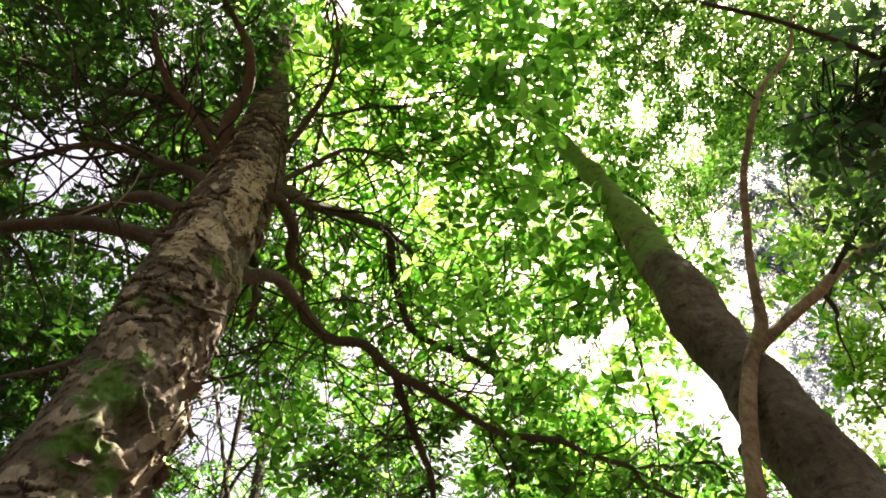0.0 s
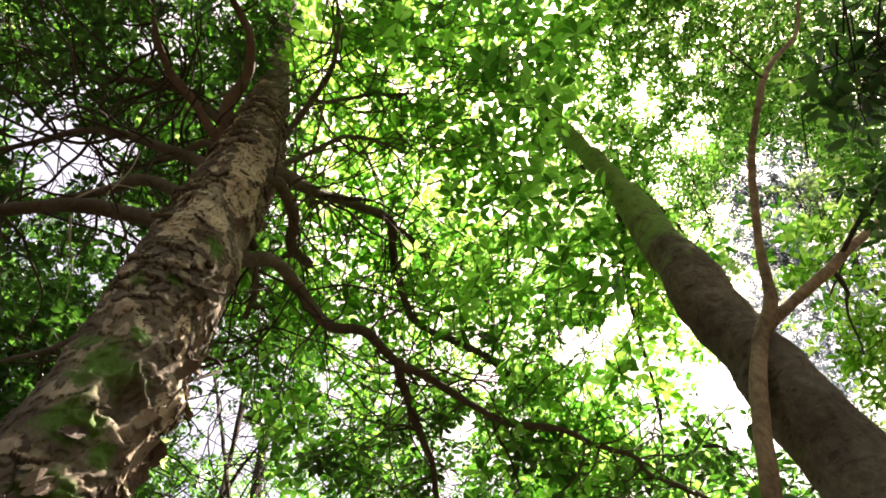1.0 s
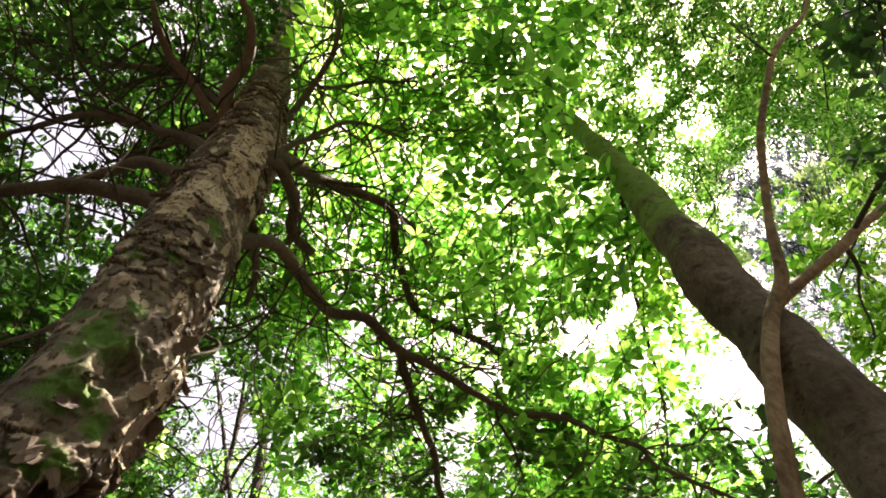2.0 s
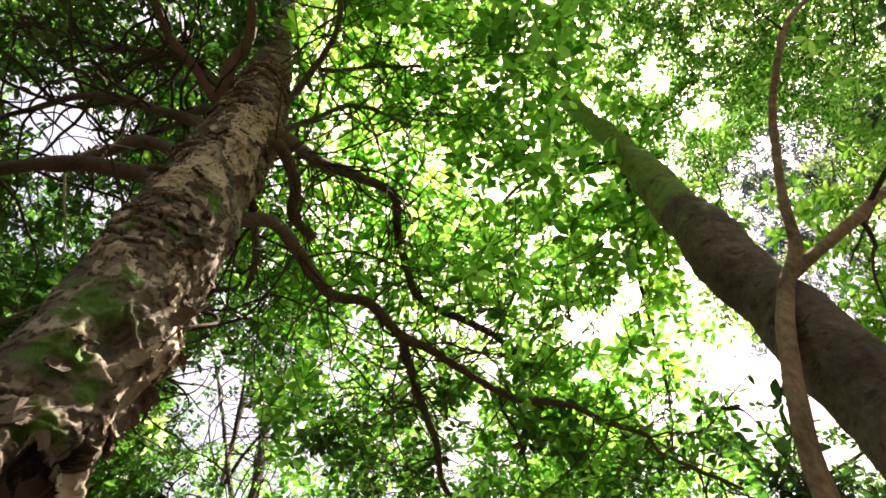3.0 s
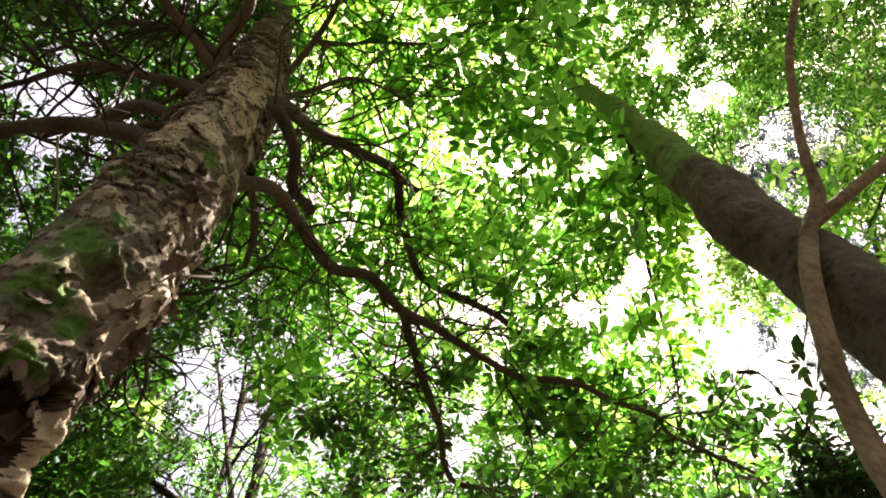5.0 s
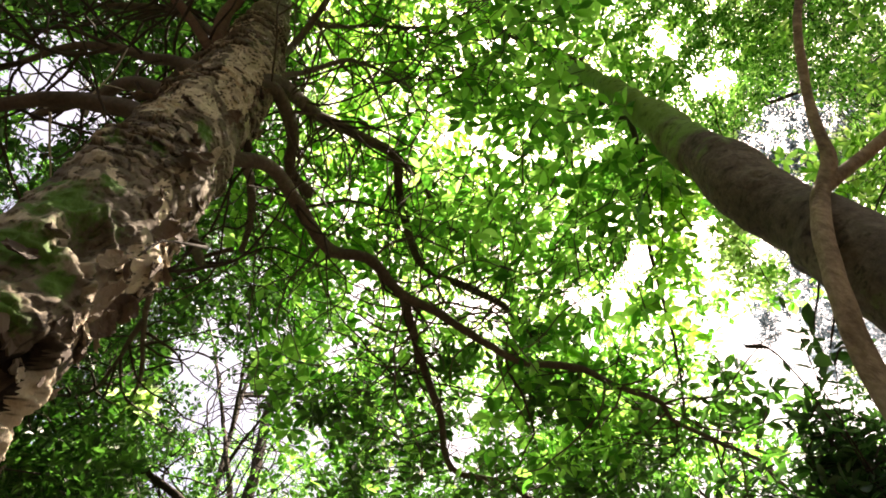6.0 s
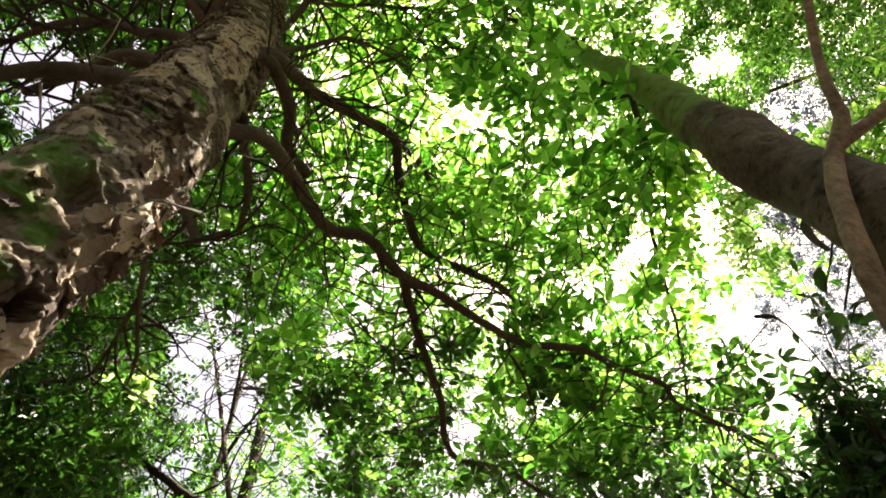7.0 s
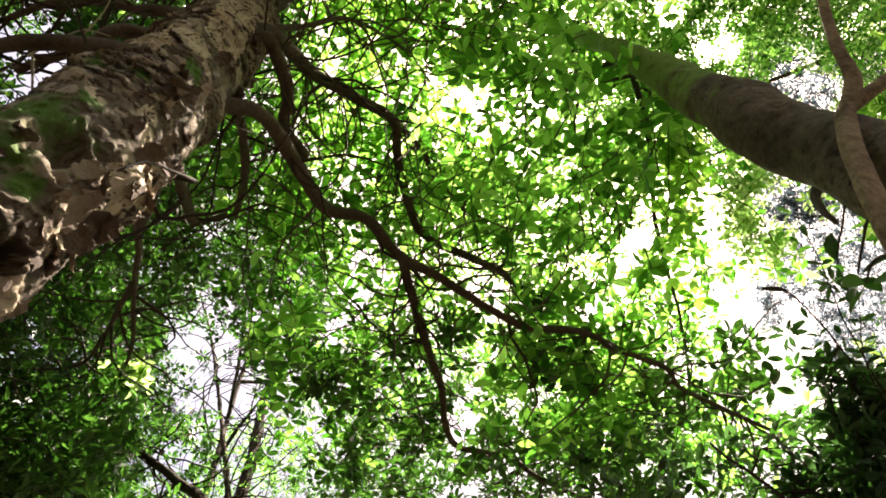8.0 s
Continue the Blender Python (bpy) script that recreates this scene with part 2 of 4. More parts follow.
def leaves_mesh(name, base, way, up, length, width, material, near=True):
    shape, tri = (LEAF_NEAR, FACE_NEAR) if near else (LEAF_FAR, FACE_FAR)
    x, y, z = leaf_axes(way, up)
    co = (base[:, None] + shape[None, :, 0:1] * (length[:, None, None] * x[:, None])
          + shape[None, :, 1:2] * (0.5 * width[:, None, None] * y[:, None]) + shape[None, :, 2:3] * (length[:, None, None] * z[:, None]))
    faces = tri[None] + (np.arange(len(base)) * len(shape))[:, None, None]
    return mesh_of(name, co.reshape(-1, 3), faces.reshape(-1, 3), material)


def waves(p, scale, seed, octaves=3):
    """Smooth 3D variation about 0, roughly -1 to 1."""
    g = np.random.default_rng(seed)
    out = np.zeros(len(p))
    for o in range(octaves):
        for _ in range(5):
            k = unit(g.normal(size=3)) * scale * (1.9 ** o)
            out += np.sin(p @ k + g.uniform(0, 6.28)) * (0.62 ** o) * 0.42
    return out


def branch_walks(parent, wood, count, seed, material, length=(0.5, 1.4), r=(0.013, 0.004), crook=0.33, droop=0.05, bias=(0.15, 0.45, 0.1)):
    """Thin crooked side branches that wander off the boughs, each one a part."""
    g = np.random.default_rng(seed)
    for _ in range(count):
        p = wood[g.integers(len(wood))].copy()
        far = g.uniform(*length)
        n = max(4, int(far / 0.13))
        d = unit(g.normal(0, 1, 3) * (1, 1, 0.5) + np.array(bias))
        bow = g.normal(0, 0.16, 3) - (0, 0, droop)
        pts = [tuple(p)]
        for _ in range(n):
            d = unit(d + bow + g.normal(0, crook, 3))
            p = p + d * far / n
            pts.append(tuple(p))
        line, rad = spline(pts, np.linspace(g.uniform(0.6, 1.0) * r[0], r[1], len(pts)), 0.05)
        co, faces = sweep(line, rad, 6)
        part("branch", mesh_of("branch", co, faces, material), parent)


# openings in the canopy: x, y at 4.6 m above the ground, and half the width
GAPS = [(1.45, 3.0, 0.12), (1.35, 3.3, 0.13), (1.85, 3.4, 0.15), (0.75, 3.6, 0.1), (0.3, 3.3, 0.08), (2.0, 2.5, 0.1), (0.5, 3.9, 0.1), (2.66, 3.5, 0.24), (2.3, 3.2, 0.2), (-2.2, 1.17, 0.12), (-2.5, 1.15, 0.2), (-2.0, 1.2, 0.12), (-2.42, 2.15, 0.08), (-1.97, 3.08, 0.16), (-1.84, 3.58, 0.2), (-2.32, 4.34, 0.18), (-0.89, 3.11, 0.11), (-1.09, 3.94, 0.07),
        (-0.52, 4.33, 0.1), (0.15, 3.48, 0.09), (0.21, 2.74, 0.06), (1.3, 2.31, 0.12), (1.66, 2.17, 0.12), (2.07, 2.98, 0.2), (2.48, 3.3, 0.25), (2.39, 3.64, 0.17)]
GAPS += [(-2.18, 1.8, 0.19), (-2.76, 2.11, 0.1), (-2.63, 1.99, 0.12), (-2.91, 1.93, 0.09), (-2.54, 2.35, 0.1), (-2.12, 1.94, 0.12), (-2.21, 1.25, 0.2), (-2.4, 1.17, 0.2), (-2.78, 1.65, 0.1), (-2.42, 2.17, 0.12)]
GAPS += [(0.84, 1.61, 0.12), (1.06, 2.01, 0.13), (0.72, 1.92, 0.09), (1.24, 2.32, 0.12), (0.46, 1.57, 0.08), (0.65, 2.35, 0.08)]
GAPS += [(0.18, 0.93, 0.08), (0.4, 0.74, 0.08), (0.28, 1.29, 0.08), (0.06, 1.17, 0.07), (0.51, 1.21, 0.09), (0.37, 1.59, 0.08), (0.18, 1.7, 0.08)]
GAPS += [(0.17, 1.86, 0.08), (0.5, 2.46, 0.09), (0.72, 1.74, 0.08), (0.32, 2.69, 0.08), (0.91, 2.15, 0.09), (-0.01, 2.23, 0.07)]
GAPS += [(1.86, 2.78, 0.11), (1.62, 3.59, 0.15), (1.06, 2.66, 0.15), (1.07, 3.12, 0.13), (-0.01, 0.78, 0.09), (0.34, 0.95, 0.07), (1.22, 0.69, 0.06), (1.06, 0.72, 0.05),
         (-0.67, 2.84, 0.06), (0.98, 3.93, 0.11), (0.62, 3.07, 0.06), (-1.52, 0.63, 0.05), (0.36, 1.61, 0.07)]
SMOOTH_LINE = [(1.27, 1.40, -0.1), (1.275, 1.41, 0.15), (1.29, 1.43, 0.7), (1.305, 1.465, 1.5), (1.31, 1.50, 2.2), (1.298, 1.538, 3.0), (1.283, 1.526, 4.0), (1.25, 1.476, 5.0), (1.168, 1.424, 6.0), (1.06, 1.37, 7.0), (0.95, 1.33, 8.4), (0.85, 1.33, 10.2)]
SMOOTH_WIDE = (0.31, 0.26, 0.19, 0.155, 0.146, 0.14, 0.136, 0.107, 0.08, 0.064, 0.045, 0.02)


def smooth_axis(z):
    return np.array([np.interp(z, [p[2] for p in SMOOTH_LINE], [p[i] for p in SMOOTH_LINE]) for i in (0, 1)])


CLEARING = np.array((-0.02, 0.47, 1.2))
GAPS_SOUTH = [(-2.6, 1.1, 0.2), (-2.29, 1.13, 0.18), (-2.2, 1.81, 0.07), (1.29, 2.2, 0.12), (2.13, 3.1, 0.21), (0.96, 2.6, 0.15), (0.29, 2.87, 0.12), (-1.73, 3.16, 0.19), (-2.03, 3.52, 0.17), (2.36, 3.52, 0.14), (1.79, 2.71, 0.13)]
GAPS_NORTH = [(-2.52, 1.58, 0.2), (-2.25, 1.6, 0.17), (1.63, 1.36, 0.11), (2.14, 3.17, 0.19), (2.53, 3.73, 0.19), (0.18, 2.89, 0.1), (-0.91, 3.24, 0.12), (-1.76, 3.6, 0.18), (-1.64, 3.81, 0.16), (1.55, 3.55, 0.13), (0.64, 3.27, 0.07), (-2.38, 4.59, 0.18), (0.05, 4.13, 0.14), (1.2, 2.54, 0.11), (0.76, 2.75, 0.07)]


# where the sun falls in: places and the width of the break in the leaves above them
SUN_SPOTS = (((-1.04, 1.54, 2.75), 0.27), ((-1.0, 1.58, 2.1), 0.14), ((-2.5, 3.62, 4.6), 0.27), ((2.7, 1.5, 3.9), 0.28), ((3.0, 1.85, 4.0), 0.33))
# windows on the tree coloured pale for glare: how far north their shafts start, then x, y at 5.5 m above the ground and
# half the width
GLARE = ((-0.42, ((2.45, 1.8, 0.22), (2.6, 2.15, 0.22), (2.75, 2.5, 0.2), (3.3, 3.0, 0.24), (3.5, 3.35, 0.24))),
          (0.0, ((2.42, 1.8, 0.24), (2.62, 2.0, 0.24), (2.85, 2.35, 0.2), (3.25, 2.95, 0.26), (3.4, 3.3, 0.26), (3.1, 3.2, 0.22), (2.75, 3.4, 0.22))),
          (0.46, ((2.5, 1.62, 0.2), (2.78, 1.75, 0.2), (2.7, 2.65, 0.24), (3.1, 2.85, 0.25), (3.5, 3.25, 0.27), (3.25, 3.65, 0.27))))


def sunny(p):
    """Whether a place lies in one of the shafts by which the sun falls in."""
    out = np.zeros(len(p), bool)
    for spot, wide in SUN_SPOTS:
        beam = p - spot
        along = beam @ np.array(SUN_WAY)
        out |= (np.linalg.norm(beam - along[:, None] * np.array(SUN_WAY), axis=1) < wide) & (along > 0.25)
    return out


# wide openings where the bare sky shows through every layer: x, y at 4.6 m above the ground, and half the width
SKY_SOUTH = [(-2.42, 1.1, 0.1), (-2.25, 1.13, 0.1), (-2.23, 1.76, 0.08), (-2.6, 0.95, 0.1), (2.05, 3.16, 0.131), (2.31, 3.28, 0.131), (0.38, 2.87, 0.1), (0.07, 3.4, 0.1), (1.67, 3.28, 0.1), (-2.0, 3.16, 0.13), (-1.67, 3.34, 0.13), (1.31, 0.29, 0.06), (1.43, 0.57, 0.06)]
SKY_MID = [(-2.55, 1.12, 0.1), (-2.39, 1.18, 0.1), (-2.27, 1.24, 0.09), (-1.97, 1.28, 0.07), (1.17, 0.86, 0.05), (1.45, 1.18, 0.03), (1.6, 1.2, 0.04), (1.31, 2.02, 0.08), (1.26, 2.23, 0.08), (2.23, 3.08, 0.148),
           (2.48, 2.93, 0.115), (2.77, 3.35, 0.148), (2.36, 3.46, 0.148), (0.19, 3.56, 0.11), (-0.86, 3.1, 0.08), (-1.98, 3.32, 0.13), (-1.65, 3.49, 0.13), (-1.64, 3.16, 0.1), (1.63, 3.52, 0.12), (-0.02, 0.75, 0.05), (0.33, 0.93, 0.05)]
SKY_NORTH = [(-2.49, 1.48, 0.12), (-2.31, 1.45, 0.12), (-2.16, 1.5, 0.09), (1.57, 1.28, 0.075), (1.45, 1.31, 0.055), (1.21, 1.08, 0.08), (2.12, 3.01, 0.123), (2.35, 3.3, 0.148), (2.4, 3.01, 0.123), (-0.86, 3.35, 0.09)]


def to_sky(p):
    """Whether a place lies in one of the wide openings to the sky."""
    out = np.zeros(len(p), bool)
    wob = 1 + 0.4 * waves(p, 4.0, 92, 3)
    for north, gaps in ((-0.42, SKY_SOUTH), (0.0, SKY_MID), (0.41, SKY_NORTH)):
        foot = CLEARING + (0.0, north, 0.0)
        for x, y, r in gaps:
            a = np.array((x, y, 4.6)) - foot
            d = np.linalg.norm(a)
            a = a / d
            along = (p - foot) @ a
            out |= (np.linalg.norm(p - foot - along[:, None] * a, axis=1) < 0.9 * r * wob * along / d) & (along > 1.5)
    return out & (np.random.default_rng(len(p) + 1).uniform(size=len(p)) > 0.1)


def to_glare(p):
    """Whether a place lies in one of the windows on the tree coloured pale for glare."""
    out = np.zeros(len(p), bool)
    wob = 1 + 0.35 * waves(p, 5.0, 91, 2)
    for north, windows in GLARE:
        foot = CLEARING + (0.0, north, 0.0)
        for x, y, r in windows:
            a = np.array((x, y, 5.5)) - foot
            d = np.linalg.norm(a)
            a = a / d
            along = (p - foot) @ a
            out |= (np.linalg.norm(p - foot - along[:, None] * a, axis=1) < r * wob * along / d) & (along > 1.5)
    return out & (np.random.default_rng(len(p) + 2).uniform(size=len(p)) > 0.12)


def is_open(p):
    """Whether a place lies in one of the shafts that open upwards from the clearing."""
    rel = p - CLEARING
    out = np.zeros(len(p), bool)
    wob = 1 + 0.35 * waves(p, 5.0, 91, 2)
    for south, gaps in ((-0.42, GAPS_SOUTH), (0.0, GAPS), (0.46, GAPS_NORTH)):
        foot = CLEARING + (0.0, south, 0.0)
        for x, y, r in gaps:
            a = np.array((x, y, 4.6)) - foot
            d = np.linalg.norm(a)
            a = a / d
            along = (p - foot) @ a
            off = np.linalg.norm(p - foot - along[:, None] * a, axis=1)
            out |= (off < 0.85 * r * wob * along / d) & (along > 1.5)
    # the smooth trunk stands free of leaves up to its crown
    for z in np.linspace(3.4, 6.3, 14):
        a = np.array((*smooth_axis(z), z)) - CLEARING
        d = np.linalg.norm(a)
        a = a / d
        along = rel @ a
        off = np.linalg.norm(rel - along[:, None] * a, axis=1)
        out |= (off < 0.19 * along / d + 0.03) & (along > 1.0) & (along < d)
    out &= np.random.default_rng(len(p)).uniform(size=len(p)) > 0.16
    return out | ((((p - (-0.72, 1.45, 5.1)) / (0.75, 0.95, 0.85)) ** 2).sum(1) < 1)


def sample_box(count, lo, hi, grain, seed, floor=0.0, gaps=True, sun=True):
    """Places in a box, gathered into clumps."""
    g = np.random.default_rng(seed)
    out = np.zeros((0, 3))
    while len(out) < count:
        p = g.uniform(lo, hi, (count * 3, 3))
        keep = waves(p, grain, seed) > floor + g.normal(0, 0.25, len(p))
        if gaps:
            keep &= ~is_open(p)
        if sun:
            keep &= ~sunny(p)
        if lo[2] > 3.3:
            keep &= ~to_sky(p)
            keep &= ~to_glare(p) | (p[:, 2] > 8.85)
        out = np.vstack((out, p[keep]))
    return out[:count]


def whorls(p, seed, leaf=(0.10, 0.15), slim=0.36, number=(5, 8), lean=0.6, spread=(0.0, 0.7)):
    """Leaves in rosettes at the twig ends p: base, way, up, length, width."""
    g = np.random.default_rng(seed)
    axis = unit(np.array((0, 0, 1.0)) + g.normal(0, lean, (len(p), 3)))
    side = unit(np.cross(axis, g.normal(size=(len(p), 3))))
    other = np.cross(axis, side)
    base, way, up, length = [], [], [], []
    ks = g.integers(number[0], number[1], len(p))
    turn = g.uniform(0, 6.28, len(p))
    size = g.uniform(*leaf, len(p))
    for k in range(number[1] - 1):
        m = ks > k
        a = turn[m] + 6.283 * k / ks[m] + g.normal(0, 0.25, m.sum())
        radial = side[m] * np.cos(a)[:, None] + other[m] * np.sin(a)[:, None]
        el = g.uniform(*spread, m.sum()) * 0.9 - 0.15
        w = radial * np.cos(el)[:, None] + axis[m] * np.sin(el)[:, None]
        base.append(p[m] + w * 0.012)
        way.append(w)
        up.append(unit(axis[m] * np.cos(el)[:, None] - radial * np.sin(el)[:, None] + g.normal(0, 0.22, (m.sum(), 3))))
        length.append(size[m] * g.uniform(0.75, 1.12, m.sum()))
    base, way, up, length = np.vstack(base), np.vstack(way), np.vstack(up), np.concatenate(length)
    return base, way, up, length, length * slim * g.uniform(0.85, 1.2, len(length))


def twigs_mesh(name, ends, line, material, seed, r0=0.006, r1=0.0025, reach=0.7):
    """Thin crooked twigs from each end back towards the nearest bough."""
    g = np.random.default_rng(seed)
    cos, faces, at = [], [], 0
    for e in ends:
        d = line - e
        q = line[np.argmin((d ** 2).sum(1) * g.uniform(0.8, 1.2, len(d)))]
        v = q - e
        far = np.linalg.norm(v)
        if far < 0.05:
            continue
        root = e + unit(v / far + g.normal(0, 0.45, 3)) * min(far, reach * g.uniform(0.25, 1.0))
        pts = np.array([root + (e - root) * t + (g.normal(0, 0.035, 3) if 0 < t < 1 else 0) for t in (0, 0.35, 0.7, 1)])
        n = len(pts)
        rad = np.linspace(r0, r1, n)
        ax = unit(e - root)
        u = unit(np.cross(ax, (0.3, 0.2, 0.9)))
        w = np.cross(ax, u)
        ring = np.stack([u * math.cos(a) + w * math.sin(a) for a in (0, 2.094, 4.189)])
        cos.append((pts[:, None] + rad[:, None, None] * ring[None]).reshape(-1, 3))
        i, j = np.meshgrid(np.arange(n - 1), np.arange(3), indexing="ij")
        j2 = (j + 1) % 3
        faces.append(np.stack((i * 3 + j, i * 3 + j2, (i + 1) * 3 + j2, (i + 1) * 3 + j), -1).reshape(-1, 4) + at)
        at += n * 3
    return mesh_of(name, np.vstack(cos), np.vstack(faces), material)


def foliage(parent, ends, seed, material, line=None, near=True, twig_share=0.5, twig_reach=0.6, twig_thick=0.006, label="", single=None, **kind):
    """A crown of leaf rosettes with its twigs under parent. single: a box whose leaves are parts of their own."""
    base, way, up, length, width = whorls(ends, seed, **kind)
    if single is not None:
        inside = ((base > single[0]) & (base < single[1])).all(1)
        pick = np.flatnonzero(inside)[:280]
        loose_leaves(parent, base[pick], way[pick], up[pick], length[pick], width[pick], material)
        rest = np.ones(len(base), bool)
        rest[pick] = False
        base, way, up, length, width = base[rest], way[rest], up[rest], length[rest], width[rest]
    part("crown", leaves_mesh("crown", base, way, up, length, width, material, near), parent, label, "stuff")
    if line is not None and twig_share:
        n = int(len(ends) * twig_share)
        part("twigwork", twigs_mesh("twigwork", ends[:n], line, BARK_DARK, seed + 1, twig_thick, 0.4 * twig_thick, twig_reach), parent, "", "stuff")


single_leaf = {}


def loose_leaves(parent, base, way, up, length, width, material):
    """Leaves as objects of their own, on one shared mesh."""
    if material.name not in single_leaf:
        single_leaf[material.name] = mesh_of("leaf", LEAF_NEAR * (1, 0.5, 1), FACE_NEAR, material)
    x, y, z = leaf_axes(way, up)
    shift = Vector(parent.location)
    for i in range(len(base)):
        ob = part("leaf", single_leaf[material.name], parent)
        m = Matrix.Identity(4)
        for r in range(3):
            m[r][0], m[r][1], m[r][2] = x[i][r] * length[i], y[i][r] * width[i], z[i][r] * length[i]
        m.translation = Vector(base[i]) - shift
        ob.matrix_basis = m


# ---- ground ----
def ground():
    n = 90
    s = np.linspace(-1, 1, n)
    s = np.sign(s) * np.abs(s) ** 3 * 400
    gx, gy = np.meshgrid(s, s, indexing="ij")
    z = np.array([0.10 * noise.noise(Vector((x * 0.5, y * 0.5, 0))) + 0.02 * noise.noise(Vector((x * 3, y * 3, 4))) for x, y in zip(gx.ravel(), gy.ravel())])
    i, j = np.meshgrid(np.arange(n - 1), np.arange(n - 1), indexing="ij")
    f = np.stack((i * n + j, (i + 1) * n + j, (i + 1) * n + j + 1, i * n + j + 1), -1).reshape(-1, 4)
    ob = new("ground", mesh_of("ground", np.stack((gx.ravel(), gy.ravel(), z), 1), f, LITTER))
    tagged(ob, "brown leaf litter on the forest floor", "ground", kind="structure")


ground()


# ---- the flaking tree ----
def plate_step(v):
    """Crusted bark: scales of uneven height with cracks between them. Gives the height, and how pale the scale is."""
    w = v + noise.noise_vector(v * 6.0) * 0.035 + noise.noise_vector(v * 19.0) * 0.02
    w = Vector((w.x * 12.0, w.y * 12.0, w.z * 15.0))
    dist, cells = noise.voronoi(w)
    gap = dist[1] - dist[0]
    tall = noise.cell(cells[0] * 7.31)
    shade = abs(noise.cell(cells[0] * 3.17 + Vector((5.0, 2.0, 9.0))))
    # each scale is fast at its upper rim and stands off at its lower one
    curl = (cells[0].z - w.z) * 0.016
    tone = 0.3 + 0.62 * shade * shade + 0.1 * noise.noise(v * 45.0)
    # cracks are dark; lower rims get a highlight put into the tone
    if gap < 0.07:
        tone = 0.03
    elif gap < 0.2 and curl > 0.004:
        tone += 0.22
    return (tall * 0.013 + 0.011 + curl * 1.1) * min(1.0, gap / 0.09), tone


def crusted(v):
    """Where the old bark still clings in plates, 0 to 1."""
    return min(1.0, max(0.0, 0.5 + 3.2 * (noise.noise(v * 2.7 + Vector((3.1, 0, 7.7))) - 0.12)))


def bark_sheets(v):
    """Bark that peels in thin sheets with ragged edges: height and which sheet lies bare."""
    w = Vector((v.x, v.y, v.z * 0.8)) * 6.0
    n = (0.6 + 0.9 * noise.fractal(w, 0.9, 2.2, 3)) * 3.6 + 0.36 * noise.noise(v * 30.0) + 0.2 * noise.noise(v * 70.0)
    level = math.floor(n)
    part_way = n - level
    tone = SHEET_TONES[level % 7] + 0.12 * noise.noise(v * 14.0) + 0.1 * noise.noise(v * 45.0)
    # dark crack at the sheet's edge, its shadow put into the tone
    if part_way < 0.09:
        tone = 0.08
    return (level - 2.2 + min(1.0, part_way / 0.09)) * 0.008, tone


SHEET_TONES = (0.42, 0.33, 0.47, 0.66, 0.38, 0.52, 0.8)
# torn pale inner bark, its tone also raised to stand for sunlit patches: height, bearing, size
TORN_LIT = [(2.97, 24, 0.11), (2.2, 20, 0.07), (2.76, 8, 0.07), (2.48, 12, 0.05), (3.05, -8, 0.04), (3.9, -50, 0.07), (4.15, -33, 0.1), (4.4, -48, 0.13), (4.62, -30, 0.1), (3.85, -78, 0.09), (3.66, -90, 0.06), (2.98, -62, 0.03), (3.1, -22, 0.04)]
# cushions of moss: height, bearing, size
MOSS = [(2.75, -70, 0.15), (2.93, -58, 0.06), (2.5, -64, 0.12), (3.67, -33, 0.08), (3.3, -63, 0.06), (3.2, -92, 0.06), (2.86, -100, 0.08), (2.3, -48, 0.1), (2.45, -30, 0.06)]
KNOTS = [(2.65, -42, 0.1, 0.07), (2.17, -18, 0.15, 0.11), (3.35, -20, 0.05, 0.02), (1.6, 5, 0.09, 0.03)]
LUMPS = [(2.82, 14, 0.06, 0.03), (2.4, 14, 0.1, 0.012), (3.75, 60, 0.12, 0.05), (4.3, -40, 0.2, 0.02)]


hollow, layers, mossy = [], [], []


def flaky_surface(place, centre):
    """Knot holes with a raised lip, swellings and crusted bark on the trunk."""
    out = place.copy()
    for k in range(len(place)):
        p = place[k]
        rad = unit(p - centre)
        a = math.atan2(rad[1], rad[0])
        push, recess = 0.0, 0.0
        for z, deg, size, depth in KNOTS:
            da = (a - radians(deg) + math.pi) % (2 * math.pi) - math.pi
            d = math.hypot(da * 0.22, (p[2] - z) * 0.8) / size * (1 + 0.5 * noise.noise(Vector(p) * 11.0) + 0.4 * noise.noise(Vector(p) * 27.0))
            push += 0.022 * math.exp(-((d - 1.0) / 0.3) ** 2) - depth * math.exp(-(d / 0.65) ** 4)
            recess = max(recess, 0.62 - d if depth > 0.1 else 0.0)
        for z, deg, size, high in LUMPS:
            da = (a - radians(deg) + math.pi) % (2 * math.pi) - math.pi
            d = math.hypot(da * 0.22, p[2] - z) / size
            push += high * math.exp(-d * d)
        hollow.append(recess)
        v = Vector(p)
        old = crusted(v)
        sheet, tone = bark_sheets(v)
        for z, deg, size in TORN_LIT:
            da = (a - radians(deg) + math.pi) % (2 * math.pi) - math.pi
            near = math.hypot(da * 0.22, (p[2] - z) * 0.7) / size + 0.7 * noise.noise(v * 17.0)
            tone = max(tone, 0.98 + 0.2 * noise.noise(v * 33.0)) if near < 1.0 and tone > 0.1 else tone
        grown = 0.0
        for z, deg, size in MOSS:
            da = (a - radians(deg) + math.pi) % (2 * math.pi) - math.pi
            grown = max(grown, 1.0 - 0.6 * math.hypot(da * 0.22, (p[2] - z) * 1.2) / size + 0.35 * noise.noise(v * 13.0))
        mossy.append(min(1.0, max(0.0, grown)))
        scale, scale_tone = plate_step(v)
        if old > 0.45 and tone < 0.9:
            layers_tone = scale_tone
        else:
            layers_tone = tone
        layers.append(min(1.0, max(0.0, layers_tone)))
        crust = old * scale + sheet + noise.noise(v * 9.0) * 0.006 + noise.noise(v * 40.0) * 0.003
        out[k] = p + rad * (push + crust + 0.02 * noise.noise(v * 2.5))
    return out


